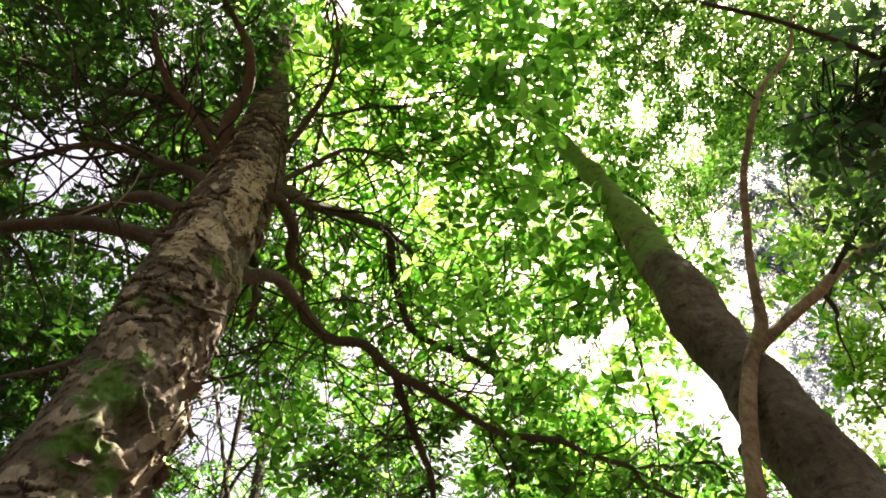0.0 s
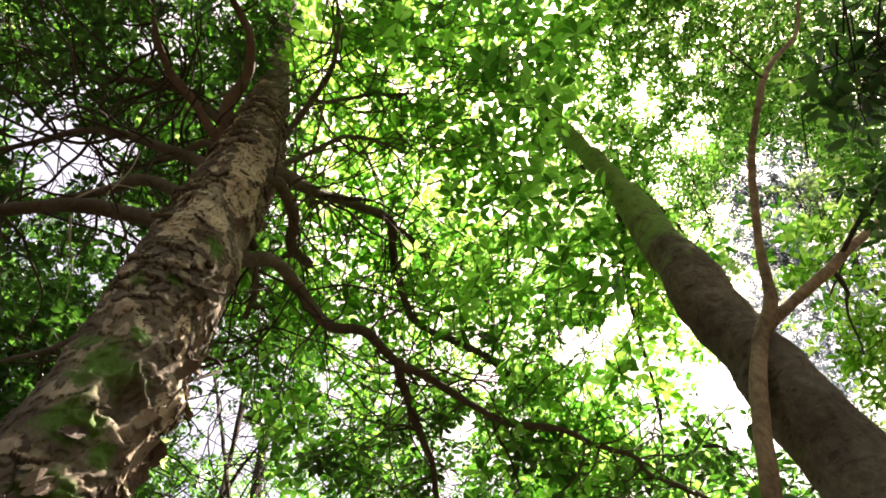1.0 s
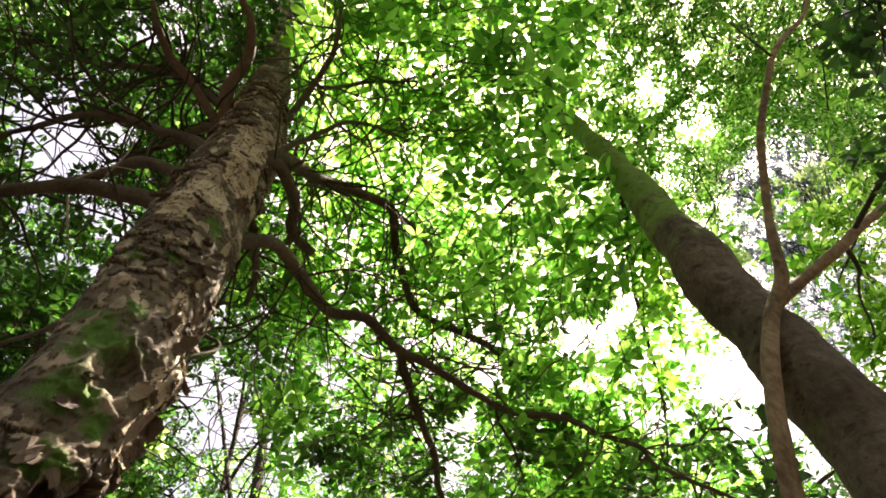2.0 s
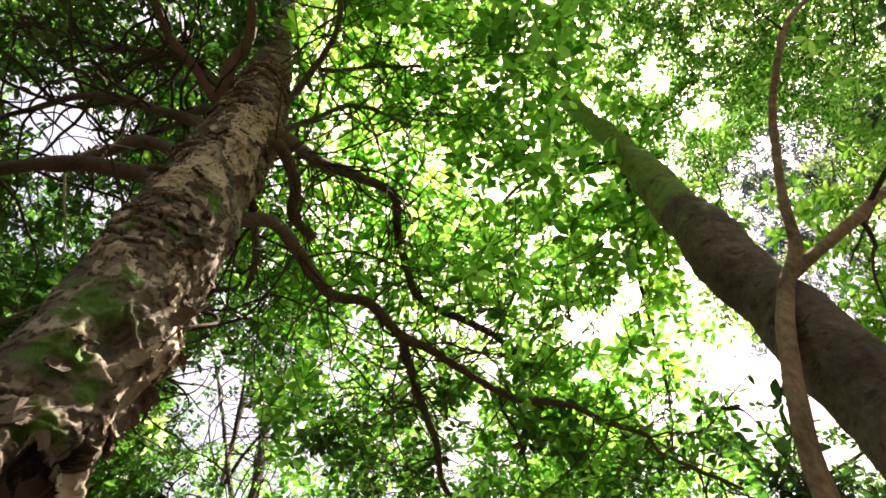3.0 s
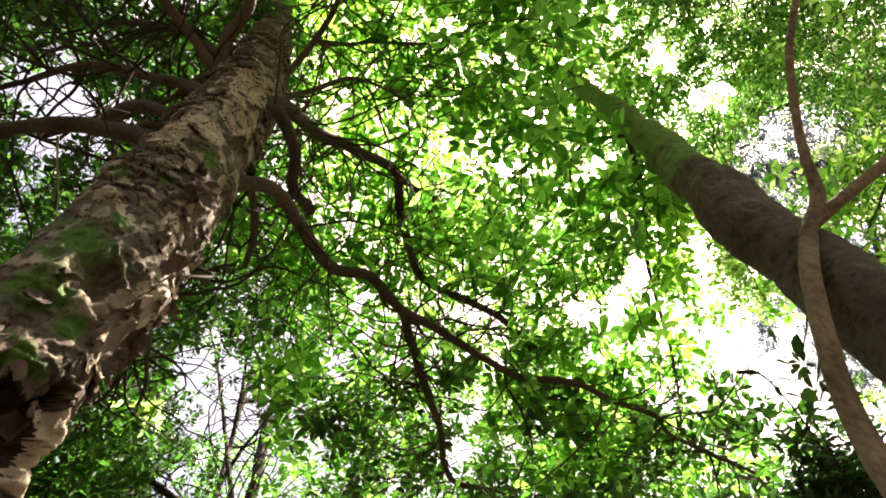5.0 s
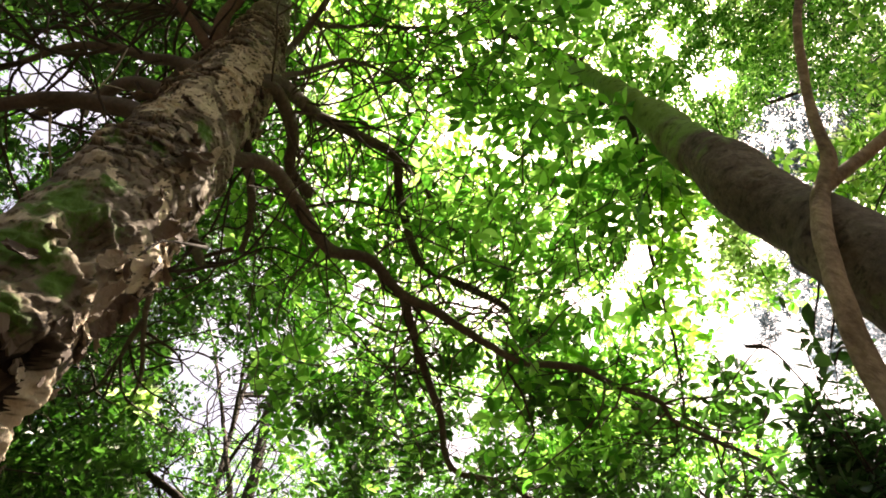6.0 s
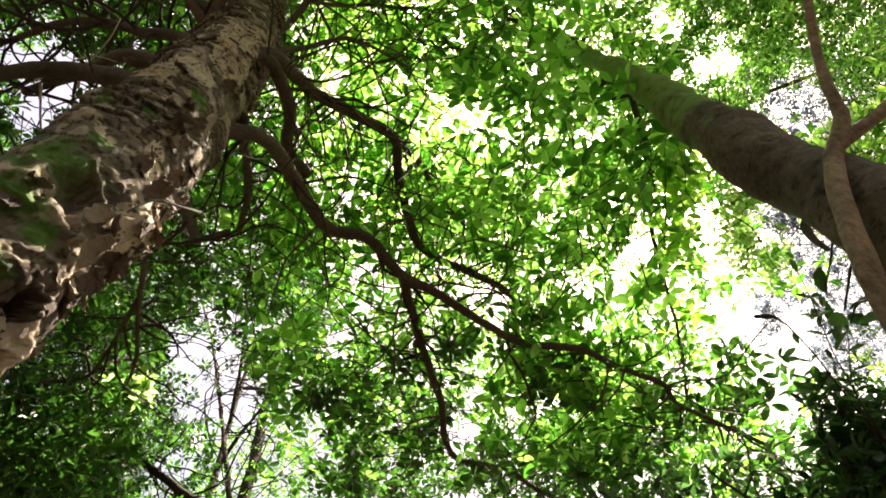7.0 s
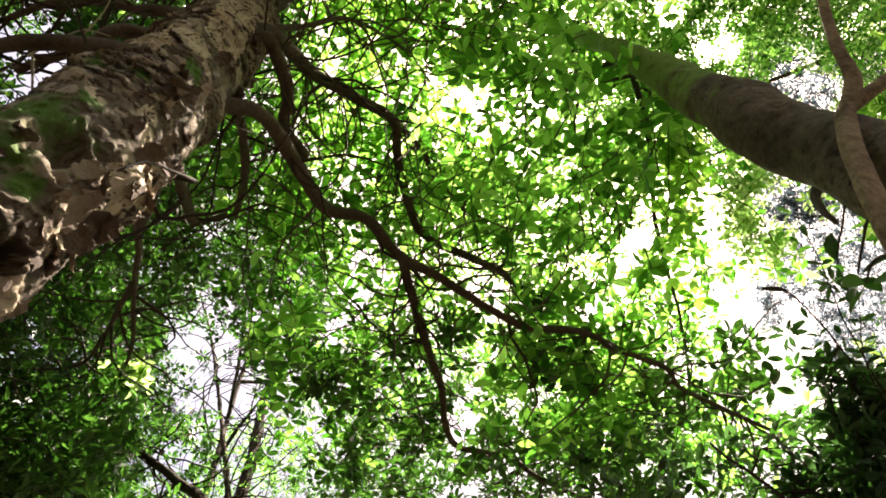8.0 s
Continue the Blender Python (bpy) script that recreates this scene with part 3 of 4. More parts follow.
flaky_tree = thing("tree", (-1.40, 1.85, 0.0), "old tree with brown flaking bark and crooked limbs", "tree", "main trees")


def planted(parent):
    """Parts are built in world places; set them back under their thing."""
    back = Matrix.Translation(-Vector(parent.location))
    for ob in parent.children:
        if ob.name.split(".")[0] != "leaf":
            ob.matrix_basis = back


FLAKY_LINE = [(-1.42, 1.86, -0.1), (-1.40, 1.82, 0.15), (-1.35, 1.74, 0.7), (-1.28, 1.64, 1.4), (-1.25, 1.585, 2.0), (-1.258, 1.484, 3.0), (-1.33, 1.42, 3.8), (-1.325, 1.31, 4.3),
              (-1.30, 1.17, 4.8), (-1.335, 0.99, 5.4), (-1.41, 0.80, 6.05), (-1.54, 0.49, 6.95), (-1.6, 0.3, 7.8)]
line, rad = spline(FLAKY_LINE, (0.42, 0.33, 0.24, 0.21, 0.203, 0.218, 0.224, 0.222, 0.198, 0.145, 0.1, 0.06, 0.02), 0.0068)
keep = ((line[:, 2] > 1.6) & (line[:, 2] < 5.4)) | (np.arange(len(line)) % 4 == 0)
line, rad = line[keep], rad[keep]
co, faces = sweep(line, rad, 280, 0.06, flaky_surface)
trunk_mesh = mesh_of("trunk", co, faces, BARK_FLAKY)
trunk_mesh.materials.append(SHADE_WOOD)
hollow += [0.0] * (len(co) - len(hollow))
layers += [0.3] * (len(co) - len(layers))
mossy += [0.0] * (len(co) - len(mossy))
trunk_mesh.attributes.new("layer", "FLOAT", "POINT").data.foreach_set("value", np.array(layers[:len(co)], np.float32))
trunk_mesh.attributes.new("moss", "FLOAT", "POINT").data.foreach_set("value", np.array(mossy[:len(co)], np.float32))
# the hollow's shade is coloured in
trunk_mesh.polygons.foreach_set("material_index", (np.array(hollow)[faces].mean(1) > 0).astype(np.int32))
trunk = part("trunk", trunk_mesh, flaky_tree, "trunk with brown flaking bark, moss and knot holes")
flaky_lines = [line[line[:, 2] > 4.2]]


def bough(parent, lines, pts, r0, r1, material):
    """One main limb; its line is kept, for the twigs that hang from it."""
    lines.append(limb(parent, pts, 0.78 * r0, 0.8 * r1, material, sides=12))


bough(flaky_tree, flaky_lines, [(-1.36, 1.42, 3.72), (-1.5, 1.28, 3.9), (-1.81, 1.24, 4.0), (-2.18, 1.25, 4.08), (-2.56, 1.3, 4.15), (-3.23, 1.41, 4.3)], 0.066, 0.042, BARK_LIMB)
bough(flaky_tree, flaky_lines, [(-1.38, 1.38, 4.02), (-1.51, 1.25, 4.2), (-1.8, 1.21, 4.4), (-2.17, 1.32, 4.5), (-2.59, 1.43, 4.6)], 0.068, 0.03, BARK_LIMB)
bough(flaky_tree, flaky_lines, [(-1.37, 1.3, 4.3), (-1.48, 1.15, 4.5), (-1.88, 1.11, 4.8), (-2.34, 1.05, 5.0), (-2.69, 1.1, 5.1), (-3.16, 1.22, 5.2), (-3.74, 1.32, 5.3)], 0.055, 0.02, BARK_LIMB)
bough(flaky_tree, flaky_lines, [(-1.38, 1.12, 4.85), (-1.59, 0.99, 5.1), (-2.12, 0.85, 5.6), (-2.58, 0.85, 5.8), (-2.96, 0.81, 6.0), (-3.34, 0.72, 6.2), (-3.95, 0.67, 6.4)], 0.05, 0.02, BARK_LIMB)
bough(flaky_tree, flaky_lines, [(-1.36, 1.2, 4.6), (-1.59, 1.11, 4.9), (-1.96, 1.28, 5.2), (-2.45, 1.48, 5.5), (-2.86, 1.6, 5.7)], 0.05, 0.018, BARK_LIMB)
bough(flaky_tree, flaky_lines, [(-1.36, 1.18, 4.65), (-1.54, 1.07, 4.9), (-1.72, 0.91, 5.1), (-1.92, 0.72, 5.25), (-2.04, 0.53, 5.4), (-2.13, 0.37, 5.6)], 0.055, 0.025, BARK_RED)
bough(flaky_tree, flaky_lines, [(-1.36, 1.18, 4.65), (-1.48, 1.05, 4.9), (-1.49, 0.89, 5.1), (-1.41, 0.73, 5.3), (-1.4, 0.51, 5.44), (-1.5, 0.36, 5.6), (-1.64, 0.15, 5.8)], 0.07, 0.03, BARK_RED)
bough(flaky_tree, flaky_lines, [(-1.34, 1.2, 4.6), (-1.18, 1.15, 4.9), (-1.1, 1.06, 5.3), (-0.96, 0.88, 5.45), (-0.82, 0.64, 5.55), (-0.81, 0.43, 5.8), (-0.88, 0.2, 6.1), (-1.0, -0.1, 6.5)], 0.05, 0.009, BARK_LIMB)
bough(flaky_tree, flaky_lines, [(-0.99, 0.9, 5.43), (-0.94, 0.98, 5.6), (-0.65, 1.0, 6.0), (-0.22, 1.04, 6.3)], 0.025, 0.015, BARK_LIMB)
bough(flaky_tree, flaky_lines, [(-1.3, 1.28, 4.45), (-1.1, 1.22, 4.7), (-0.98, 1.22, 5.0), (-0.76, 1.2, 5.4), (-0.58, 1.31, 5.7), (-0.32, 1.5, 6.0)], 0.035, 0.012, BARK_LIMB)
bough(flaky_tree, flaky_lines, [(-1.28, 1.3, 4.3), (-1.07, 1.24, 4.6), (-0.93, 1.5, 5.0), (-0.74, 1.71, 5.3), (-0.47, 1.94, 5.5), (-0.44, 2.2, 5.4), (-0.36, 2.54, 5.3), (-0.24, 2.79, 5.25), (0.08, 2.94, 5.2), (0.42, 3.07, 5.1), (0.67, 3.33, 5.0)], 0.066, 0.034, BARK_LIMB)
bough(flaky_tree, flaky_lines, [(-0.47, 1.94, 5.5), (-0.22, 2.26, 5.6), (0.01, 2.66, 5.7), (0.31, 2.97, 5.8)], 0.024, 0.01, BARK_LIMB)
bough(flaky_tree, flaky_lines, [(-1.28, 1.3, 4.3), (-1.07, 1.25, 4.5), (-1.03, 1.53, 4.7), (-1.11, 1.82, 4.8), (-1.02, 2.04, 4.9)], 0.055, 0.045, BARK_LIMB)
bough(flaky_tree, flaky_lines, [(-1.30, 1.45, 3.8), (-1.13, 1.51, 3.95), (-1.01, 1.6, 4.1), (-0.92, 1.89, 4.25), (-0.79, 2.22, 4.35), (-0.57, 2.31, 4.4), (-0.35, 2.58, 4.45), (-0.1, 2.7, 4.4), (0.19, 2.9, 4.35), (0.46, 3.03, 4.3), (0.73, 3.03, 4.25), (0.86, 3.05, 4.25), (1.1, 3.19, 4.25), (1.44, 3.36, 4.3), (1.59, 3.56, 4.3), (1.99, 3.76, 4.3), (2.29, 3.93, 4.3)], 0.06, 0.018, BARK_LIMB)
bough(flaky_tree, flaky_lines, [(-0.35, 2.58, 4.45), (-0.26, 3.08, 4.5), (-0.17, 3.5, 4.55), (-0.09, 3.85, 4.6), (-0.07, 4.24, 4.65), (0.07, 4.43, 4.65), (0.45, 4.56, 4.65), (0.76, 4.86, 4.7), (1.2, 5.2, 4.75)], 0.044, 0.026, BARK_LIMB)
bough(flaky_tree, flaky_lines, [(-1.3, 1.45, 3.85), (-1.14, 1.49, 4.0), (-1.24, 1.9, 4.4), (-1.48, 2.37, 4.75), (-1.64, 2.47, 4.9), (-1.95, 2.6, 5.0), (-2.28, 2.83, 5.1)], 0.04, 0.02, BARK_LIMB)
bough(flaky_tree, flaky_lines, [(-1.28, 1.5, 3.4), (-1.28, 1.69, 3.6), (-1.38, 1.93, 3.85), (-1.49, 2.18, 4.1)], 0.05, 0.035, BARK_LIMB)
bough(flaky_tree, flaky_lines, [(-1.3, 1.55, 3.25), (-1.32, 1.74, 3.45), (-1.47, 1.92, 3.63), (-1.62, 2.09, 3.8)], 0.062, 0.042, BARK_LIMB)
bough(flaky_tree, flaky_lines, [(-1.56, 2.02, 3.73), (-1.62, 2.09, 3.8), (-1.98, 2.64, 4.2), (-2.32, 3.31, 4.5), (-2.67, 3.82, 4.7), (-3.01, 4.17, 4.8)], 0.03, 0.014, BARK_LIMB)
bough(flaky_tree, flaky_lines, [(-1.99, 2.64, 4.2), (-2.37, 3.08, 4.45), (-2.82, 3.57, 4.65), (-3.46, 3.82, 4.9), (-3.69, 3.6, 5.0)], 0.025, 0.012, BARK_LIMB)
bough(flaky_tree, flaky_lines, [(-1.3, 1.5, 2.9), (-1.51, 1.45, 3.1), (-2.07, 1.81, 3.5), (-2.66, 2.11, 3.8)], 0.025, 0.012, BARK_LIMB)
wood = np.vstack(flaky_lines)

# its crown: low over the middle, higher behind the trunk, dense over the far side
crown_ends = np.vstack((
    sample_box(960, (-1.6, 1.2, 4.5), (1.5, 4.6, 6.2), 2.6, 11, -0.55),
    sample_box(24, (0.25, 0.55, 4.9), (0.75, 1.0, 5.9), 3.0, 17, -0.5, False),
    sample_box(290, (-1.0, 0.0, 5.2), (1.3, 1.6, 6.6), 3.0, 12, -0.3),
    sample_box(110, (-4.4, -0.3, 5.6), (-1.0, 2.0, 7.0), 2.6, 48, -0.2),
    sample_box(150, (-0.8, -0.7, 5.6), (1.4, 0.7, 7.4), 2.8, 49, -0.5, False),
    sample_box(65, (-1.1, 0.0, 5.8), (0.2, 1.4, 6.9), 2.8, 51, -0.3, False),
    sample_box(120, (-1.0, 1.2, 5.95), (0.5, 3.0, 6.7), 2.8, 50, -0.3),
    sample_box(100, (0.2, 2.6, 4.1), (1.4, 4.0, 4.7), 3.5, 15, 0.0)))
foliage(flaky_tree, crown_ends, 21, LEAF_GREEN, wood, single=((-0.9, 1.9, 4.2), (1.2, 3.2, 4.95)), twig_share=0.7, leaf=(0.095, 0.145), slim=0.42, number=(4, 7))
# more leaves of this tree, with shade put into their colour
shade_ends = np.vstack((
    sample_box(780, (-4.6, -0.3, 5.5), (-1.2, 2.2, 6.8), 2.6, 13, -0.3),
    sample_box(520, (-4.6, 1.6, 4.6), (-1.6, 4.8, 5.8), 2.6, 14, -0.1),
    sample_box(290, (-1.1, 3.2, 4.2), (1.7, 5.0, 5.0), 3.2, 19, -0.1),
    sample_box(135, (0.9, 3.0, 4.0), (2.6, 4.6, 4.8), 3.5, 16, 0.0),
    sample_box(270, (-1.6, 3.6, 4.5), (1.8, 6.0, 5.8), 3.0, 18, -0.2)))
foliage(flaky_tree, shade_ends, 22, LEAF_DEEP_SHADE, wood, twig_share=0.7, leaf=(0.08, 0.125), slim=0.42, label="shaded dark green leaves")
sprig_ends = sample_box(9, (-2.68, 3.6, 4.6), (-2.4, 3.85, 4.85), 3.0, 27, -1.0, False, False)
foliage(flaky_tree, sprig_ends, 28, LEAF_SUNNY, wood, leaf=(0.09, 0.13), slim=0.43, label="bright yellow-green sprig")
for pts in ([(-2.28, 1.32, 4.3), (-2.15, 1.26, 4.3), (-2.05, 1.23, 4.3), (-1.93, 1.2, 4.28), (-1.82, 1.23, 4.3)], [(-2.06, 1.36, 4.3), (-2.0, 1.26, 4.3), (-1.86, 1.14, 4.32), (-1.78, 1.02, 4.4)], [(-2.1, 1.3, 4.08), (-2.09, 1.45, 4.0), (-2.1, 1.62, 3.95), (-2.14, 1.75, 3.9)]):
    limb(flaky_tree, pts, 0.0075, 0.003, PALE_WOOD, "branch", 6, 0.3, "thin pale dead twig")
free_wood = wood[np.hypot(wood[:, 0] + 1.36, wood[:, 1] - 1.2) > 0.38]
branch_walks(flaky_tree, free_wood, 130, 26, BARK_DARK, (0.4, 1.5), (0.012, 0.003))

left_wood = wood[(wood[:, 0] < -1.75) & (wood[:, 1] < 1.8) & (wood[:, 2] > 4.7)]
branch_walks(flaky_tree, left_wood, 55, 46, BARK_DARK, (0.7, 1.9), (0.015, 0.004), 0.26, 0.0, (-0.7, -0.15, 0.15))
# twigs that fan out from the long low boughs
low_wood = wood[(wood[:, 1] > 2.1) & (wood[:, 0] > -1.2) & (wood[:, 2] < 5.3)]
branch_walks(flaky_tree, low_wood, 100, 29, BARK_LIMB, (0.4, 1.3), (0.010, 0.003), 0.3, 0.03)
# bare tangled side branches beside the upper trunk
near_wood = wood[(wood[:, 0] > -1.3) & (wood[:, 1] < 2.4) & (wood[:, 2] > 4.4)]
near_wood = near_wood[np.hypot(near_wood[:, 0] + 1.36, near_wood[:, 1] - 1.15) > 0.3]
branch_walks(flaky_tree, near_wood, 115, 25, BARK_LIMB, (0.6, 1.6), (0.0095, 0.0028), 0.24, 0.12)
planted(flaky_tree)


# ---- the smooth tree ----
def smooth_surface(place, centre):
    out = place.copy()
    for k in range(len(place)):
        v = Vector(place[k])
        rad = unit(place[k] - centre)
        out[k] = place[k] + rad * (0.034 * noise.noise(v * 3.1) + 0.012 * noise.noise(v * 9.0) + 0.003 * noise.noise(v * 30.0))
        for z, deg, size in ((4.55, -110, 0.035), (3.8, -118, 0.03), (3.37, -123, 0.045), (4.9, -140, 0.03), (2.9, -150, 0.05)):
            da = (math.atan2(rad[1], rad[0]) - radians(deg) + math.pi) % (2 * math.pi) - math.pi
            d = math.hypot(da * 0.14, v.z - z) / size
            out[k] += rad * (0.012 * math.exp(-((d - 1) / 0.4) ** 2) - 0.015 * math.exp(-(d / 0.5) ** 2))
    return out


smooth_tree = thing("tree", (1.27, 1.41, 0.0), "slender tree with smooth mossy trunk, tinted green as by leaf light", "tree", "main trees")
line, rad = spline(SMOOTH_LINE, SMOOTH_WIDE, 0.018)
co, faces = sweep(line, rad, 72, 0.04, smooth_surface)
part("trunk", mesh_of("trunk", co, faces, BARK_SMOOTH), smooth_tree, "smooth grey trunk, tinted green higher up by film and leaf light")
smooth_lines = [line[line[:, 2] > 6.0]]
bough(smooth_tree, smooth_lines, [(1.30, 1.56, 3.05), (1.34, 1.72, 3.2), (1.5, 1.85, 3.35), (1.68, 1.97, 3.5)], 0.035, 0.015, BARK_DARK)
bough(smooth_tree, smooth_lines, [(1.26, 1.53, 5.8), (0.9, 1.9, 6.2), (0.5, 2.5, 6.6), (0.2, 3.2, 6.8)], 0.04, 0.012, BARK_DARK)
bough(smooth_tree, smooth_lines, [(1.24, 1.52, 6.0), (1.8, 1.9, 6.4), (2.5, 2.5, 6.7), (3.0, 3.2, 6.8)], 0.045, 0.012, BARK_DARK)
bough(smooth_tree, smooth_lines, [(1.20, 1.50, 6.5), (0.7, 1.2, 6.9), (0.1, 1.1, 7.2), (-0.5, 1.2, 7.4)], 0.04, 0.012, BARK_DARK)
bough(smooth_tree, smooth_lines, [(1.12, 1.46, 7.3), (1.5, 1.2, 7.5), (1.75, 0.7, 7.9), (2.3, 0.5, 8.0)], 0.03, 0.01, BARK_DARK)
bough(smooth_tree, smooth_lines, [(1.28, 1.54, 5.4), (1.55, 2.1, 5.6), (1.75, 2.9, 5.6), (2.1, 3.9, 5.5), (2.3, 4.8, 5.4)], 0.035, 0.012, BARK_DARK)
bough(smooth_tree, smooth_lines, [(1.27, 1.54, 5.1), (1.05, 1.66, 5.4), (0.95, 1.9, 5.6), (1.05, 2.3, 5.6), (1.25, 2.7, 5.5)], 0.02, 0.008, BARK_DARK)
wood = np.vstack(smooth_lines)
crown_ends = np.vstack((
    sample_box(290, (-1.0, 0.0, 6.2), (2.0, 4.4, 7.8), 2.4, 31, -0.6),
    sample_box(190, (-1.5, 0.5, 6.3), (0.4, 2.8, 7.8), 2.6, 36, -0.4),
    sample_box(80, (-1.3, -0.4, 6.0), (-0.1, 0.9, 7.2), 2.6, 37, -0.4),
    sample_box(90, (1.5, 1.6, 4.6), (2.6, 3.0, 5.6), 3.0, 33, 0.0)))
branch_walks(smooth_tree, wood[wood[:, 2] > 5.2], 70, 35, BARK_DARK, (0.6, 1.9), (0.012, 0.003))
foliage(smooth_tree, crown_ends, 34, LEAF_BRIGHT, wood, single=((1.2, 2.0, 4.6), (2.2, 3.2, 5.3)), leaf=(0.095, 0.145), slim=0.43, number=(4, 7))
low_ends = sample_box(450, (1.0, 2.0, 5.0), (3.6, 5.6, 6.4), 2.8, 32, -0.1)
foliage(smooth_tree, low_ends, 40, LEAF_GREEN, wood, leaf=(0.095, 0.14), slim=0.42, number=(4, 7))
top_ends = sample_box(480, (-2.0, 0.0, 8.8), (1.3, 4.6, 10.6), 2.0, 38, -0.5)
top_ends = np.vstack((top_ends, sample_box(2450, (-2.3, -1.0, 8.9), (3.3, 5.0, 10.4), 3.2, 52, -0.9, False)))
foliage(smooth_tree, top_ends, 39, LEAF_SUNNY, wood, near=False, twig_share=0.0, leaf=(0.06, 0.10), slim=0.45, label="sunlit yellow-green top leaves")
planted(smooth_tree)

# ---- the forked sapling ----
sapling = thing("sapling", (0.86, 1.66, 0.0), "slender forked sapling with tan bark, low leaves darkened for shade", "sapling")
SAP_LINE = [(0.86, 1.66, -0.05), (0.86, 1.65, 0.6), (0.90, 1.63, 1.5), (0.967, 1.572, 2.2), (1.044, 1.494, 2.55), (1.148, 1.424, 2.83), (1.23, 1.396, 3.0), (1.32, 1.333, 3.12), (1.356, 1.249, 3.24),
            (1.416, 1.108, 3.55), (1.514, 0.838, 3.9), (1.732, 0.574, 4.3), (2.054, 0.388, 4.7), (2.2, 0.2, 5.0)]
sap_lines = [limb(sapling, SAP_LINE, 0, 0, BARK_TAN, "stem", 18, 0.3, "tan stem", (0.048, 0.04, 0.035, 0.032, 0.031, 0.031, 0.032, 0.028, 0.02, 0.0185, 0.0175, 0.0155, 0.011, 0.008))]
crotch = sap_lines[0][np.argmin(((sap_lines[0] - (1.27, 1.37, 3.06)) ** 2).sum(1))]
sap_lines.append(limb(sapling, [tuple(crotch), (1.36, 1.34, 3.12), (1.49, 1.29, 3.21), (1.64, 1.22, 3.3), (1.84, 1.17, 3.45), (2.18, 1.11, 3.7), (2.7, 1.0, 4.1)], 0, 0, BARK_TAN, "fork", 16, 0.25, "", (0.03, 0.028, 0.026, 0.024, 0.021, 0.017, 0.012)))
sap_lines.append(limb(sapling, [(1.70, 0.60, 4.25), (1.6, 0.52, 4.33), (1.5, 0.44, 4.4)], 0.007, 0.004, BARK_DARK, "branch", 7))
sap_lines.append(limb(sapling, [(1.4, 0.2, 2.9), (1.1, 0.19, 2.52), (0.92, 0.155, 2.42), (0.7, 0.09, 2.39), (0.52, 0.04, 2.42)], 0.0085, 0.004, BARK_LIMB, "branch", 8))
for pts in ([(1.63, 1.21, 3.3), (1.78, 1.35, 3.35), (1.95, 1.55, 3.5), (2.2, 1.9, 3.6)], [(1.72, 1.2, 3.37), (1.8, 0.9, 3.4), (1.7, 0.5, 3.2), (1.4, 0.2, 2.9), (1.1, 0.1, 2.6)], [(1.84, 1.17, 3.45), (2.1, 1.4, 3.8), (2.4, 1.9, 4.2)]):
    sap_lines.append(limb(sapling, pts, 0.012, 0.005, BARK_DARK, "branch", 8))
wood = np.vstack(sap_lines)
low_leaf_ends = np.array(((1.3, 1.88, 2.93), (1.12, 1.76, 2.56), (1.22, 1.82, 2.72)))
for e in low_leaf_ends:
    foot = sap_lines[0][np.argmin(np.abs(sap_lines[0][:, 2] - e[2] + 0.22))]
    sap_lines.append(limb(sapling, [tuple(foot), tuple(foot * 0.5 + e * 0.5 + (0.02, 0, 0.05)), tuple(e)], 0.006, 0.003, BARK_DARK, "branch", 6))
near_ends = np.vstack((sample_box(90, (0.8, 0.05, 2.34), (1.12, 0.42, 2.52), 6.0, 41, -0.2, False), sample_box(75, (1.15, 0.42, 2.6), (1.5, 0.8, 2.9), 6.0, 46, -0.3, False)))
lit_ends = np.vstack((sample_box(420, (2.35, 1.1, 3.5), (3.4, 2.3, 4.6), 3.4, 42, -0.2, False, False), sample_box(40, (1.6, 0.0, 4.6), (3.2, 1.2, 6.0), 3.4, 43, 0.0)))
# the low leaves are coloured dark to stand for shade
foliage(sapling, near_ends, 44, LEAF_SHADED, wood, leaf=(0.032, 0.054), slim=0.42, number=(4, 7), single=((0.5, -0.5, 2.0), (1.5, 0.7, 3.3)), twig_thick=0.003, twig_reach=0.3, label="leaves of the low twigs, darkened for shade")
base, way, up, length, width = whorls(low_leaf_ends, 47, leaf=(0.085, 0.11), slim=0.5, number=(2, 4), spread=(-0.4, 0.5))
loose_leaves(sapling, base, way, up, length, width, LEAF_DEEP_SHADE)
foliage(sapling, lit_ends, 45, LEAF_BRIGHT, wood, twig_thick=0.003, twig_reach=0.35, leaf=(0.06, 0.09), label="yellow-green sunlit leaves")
planted(sapling)


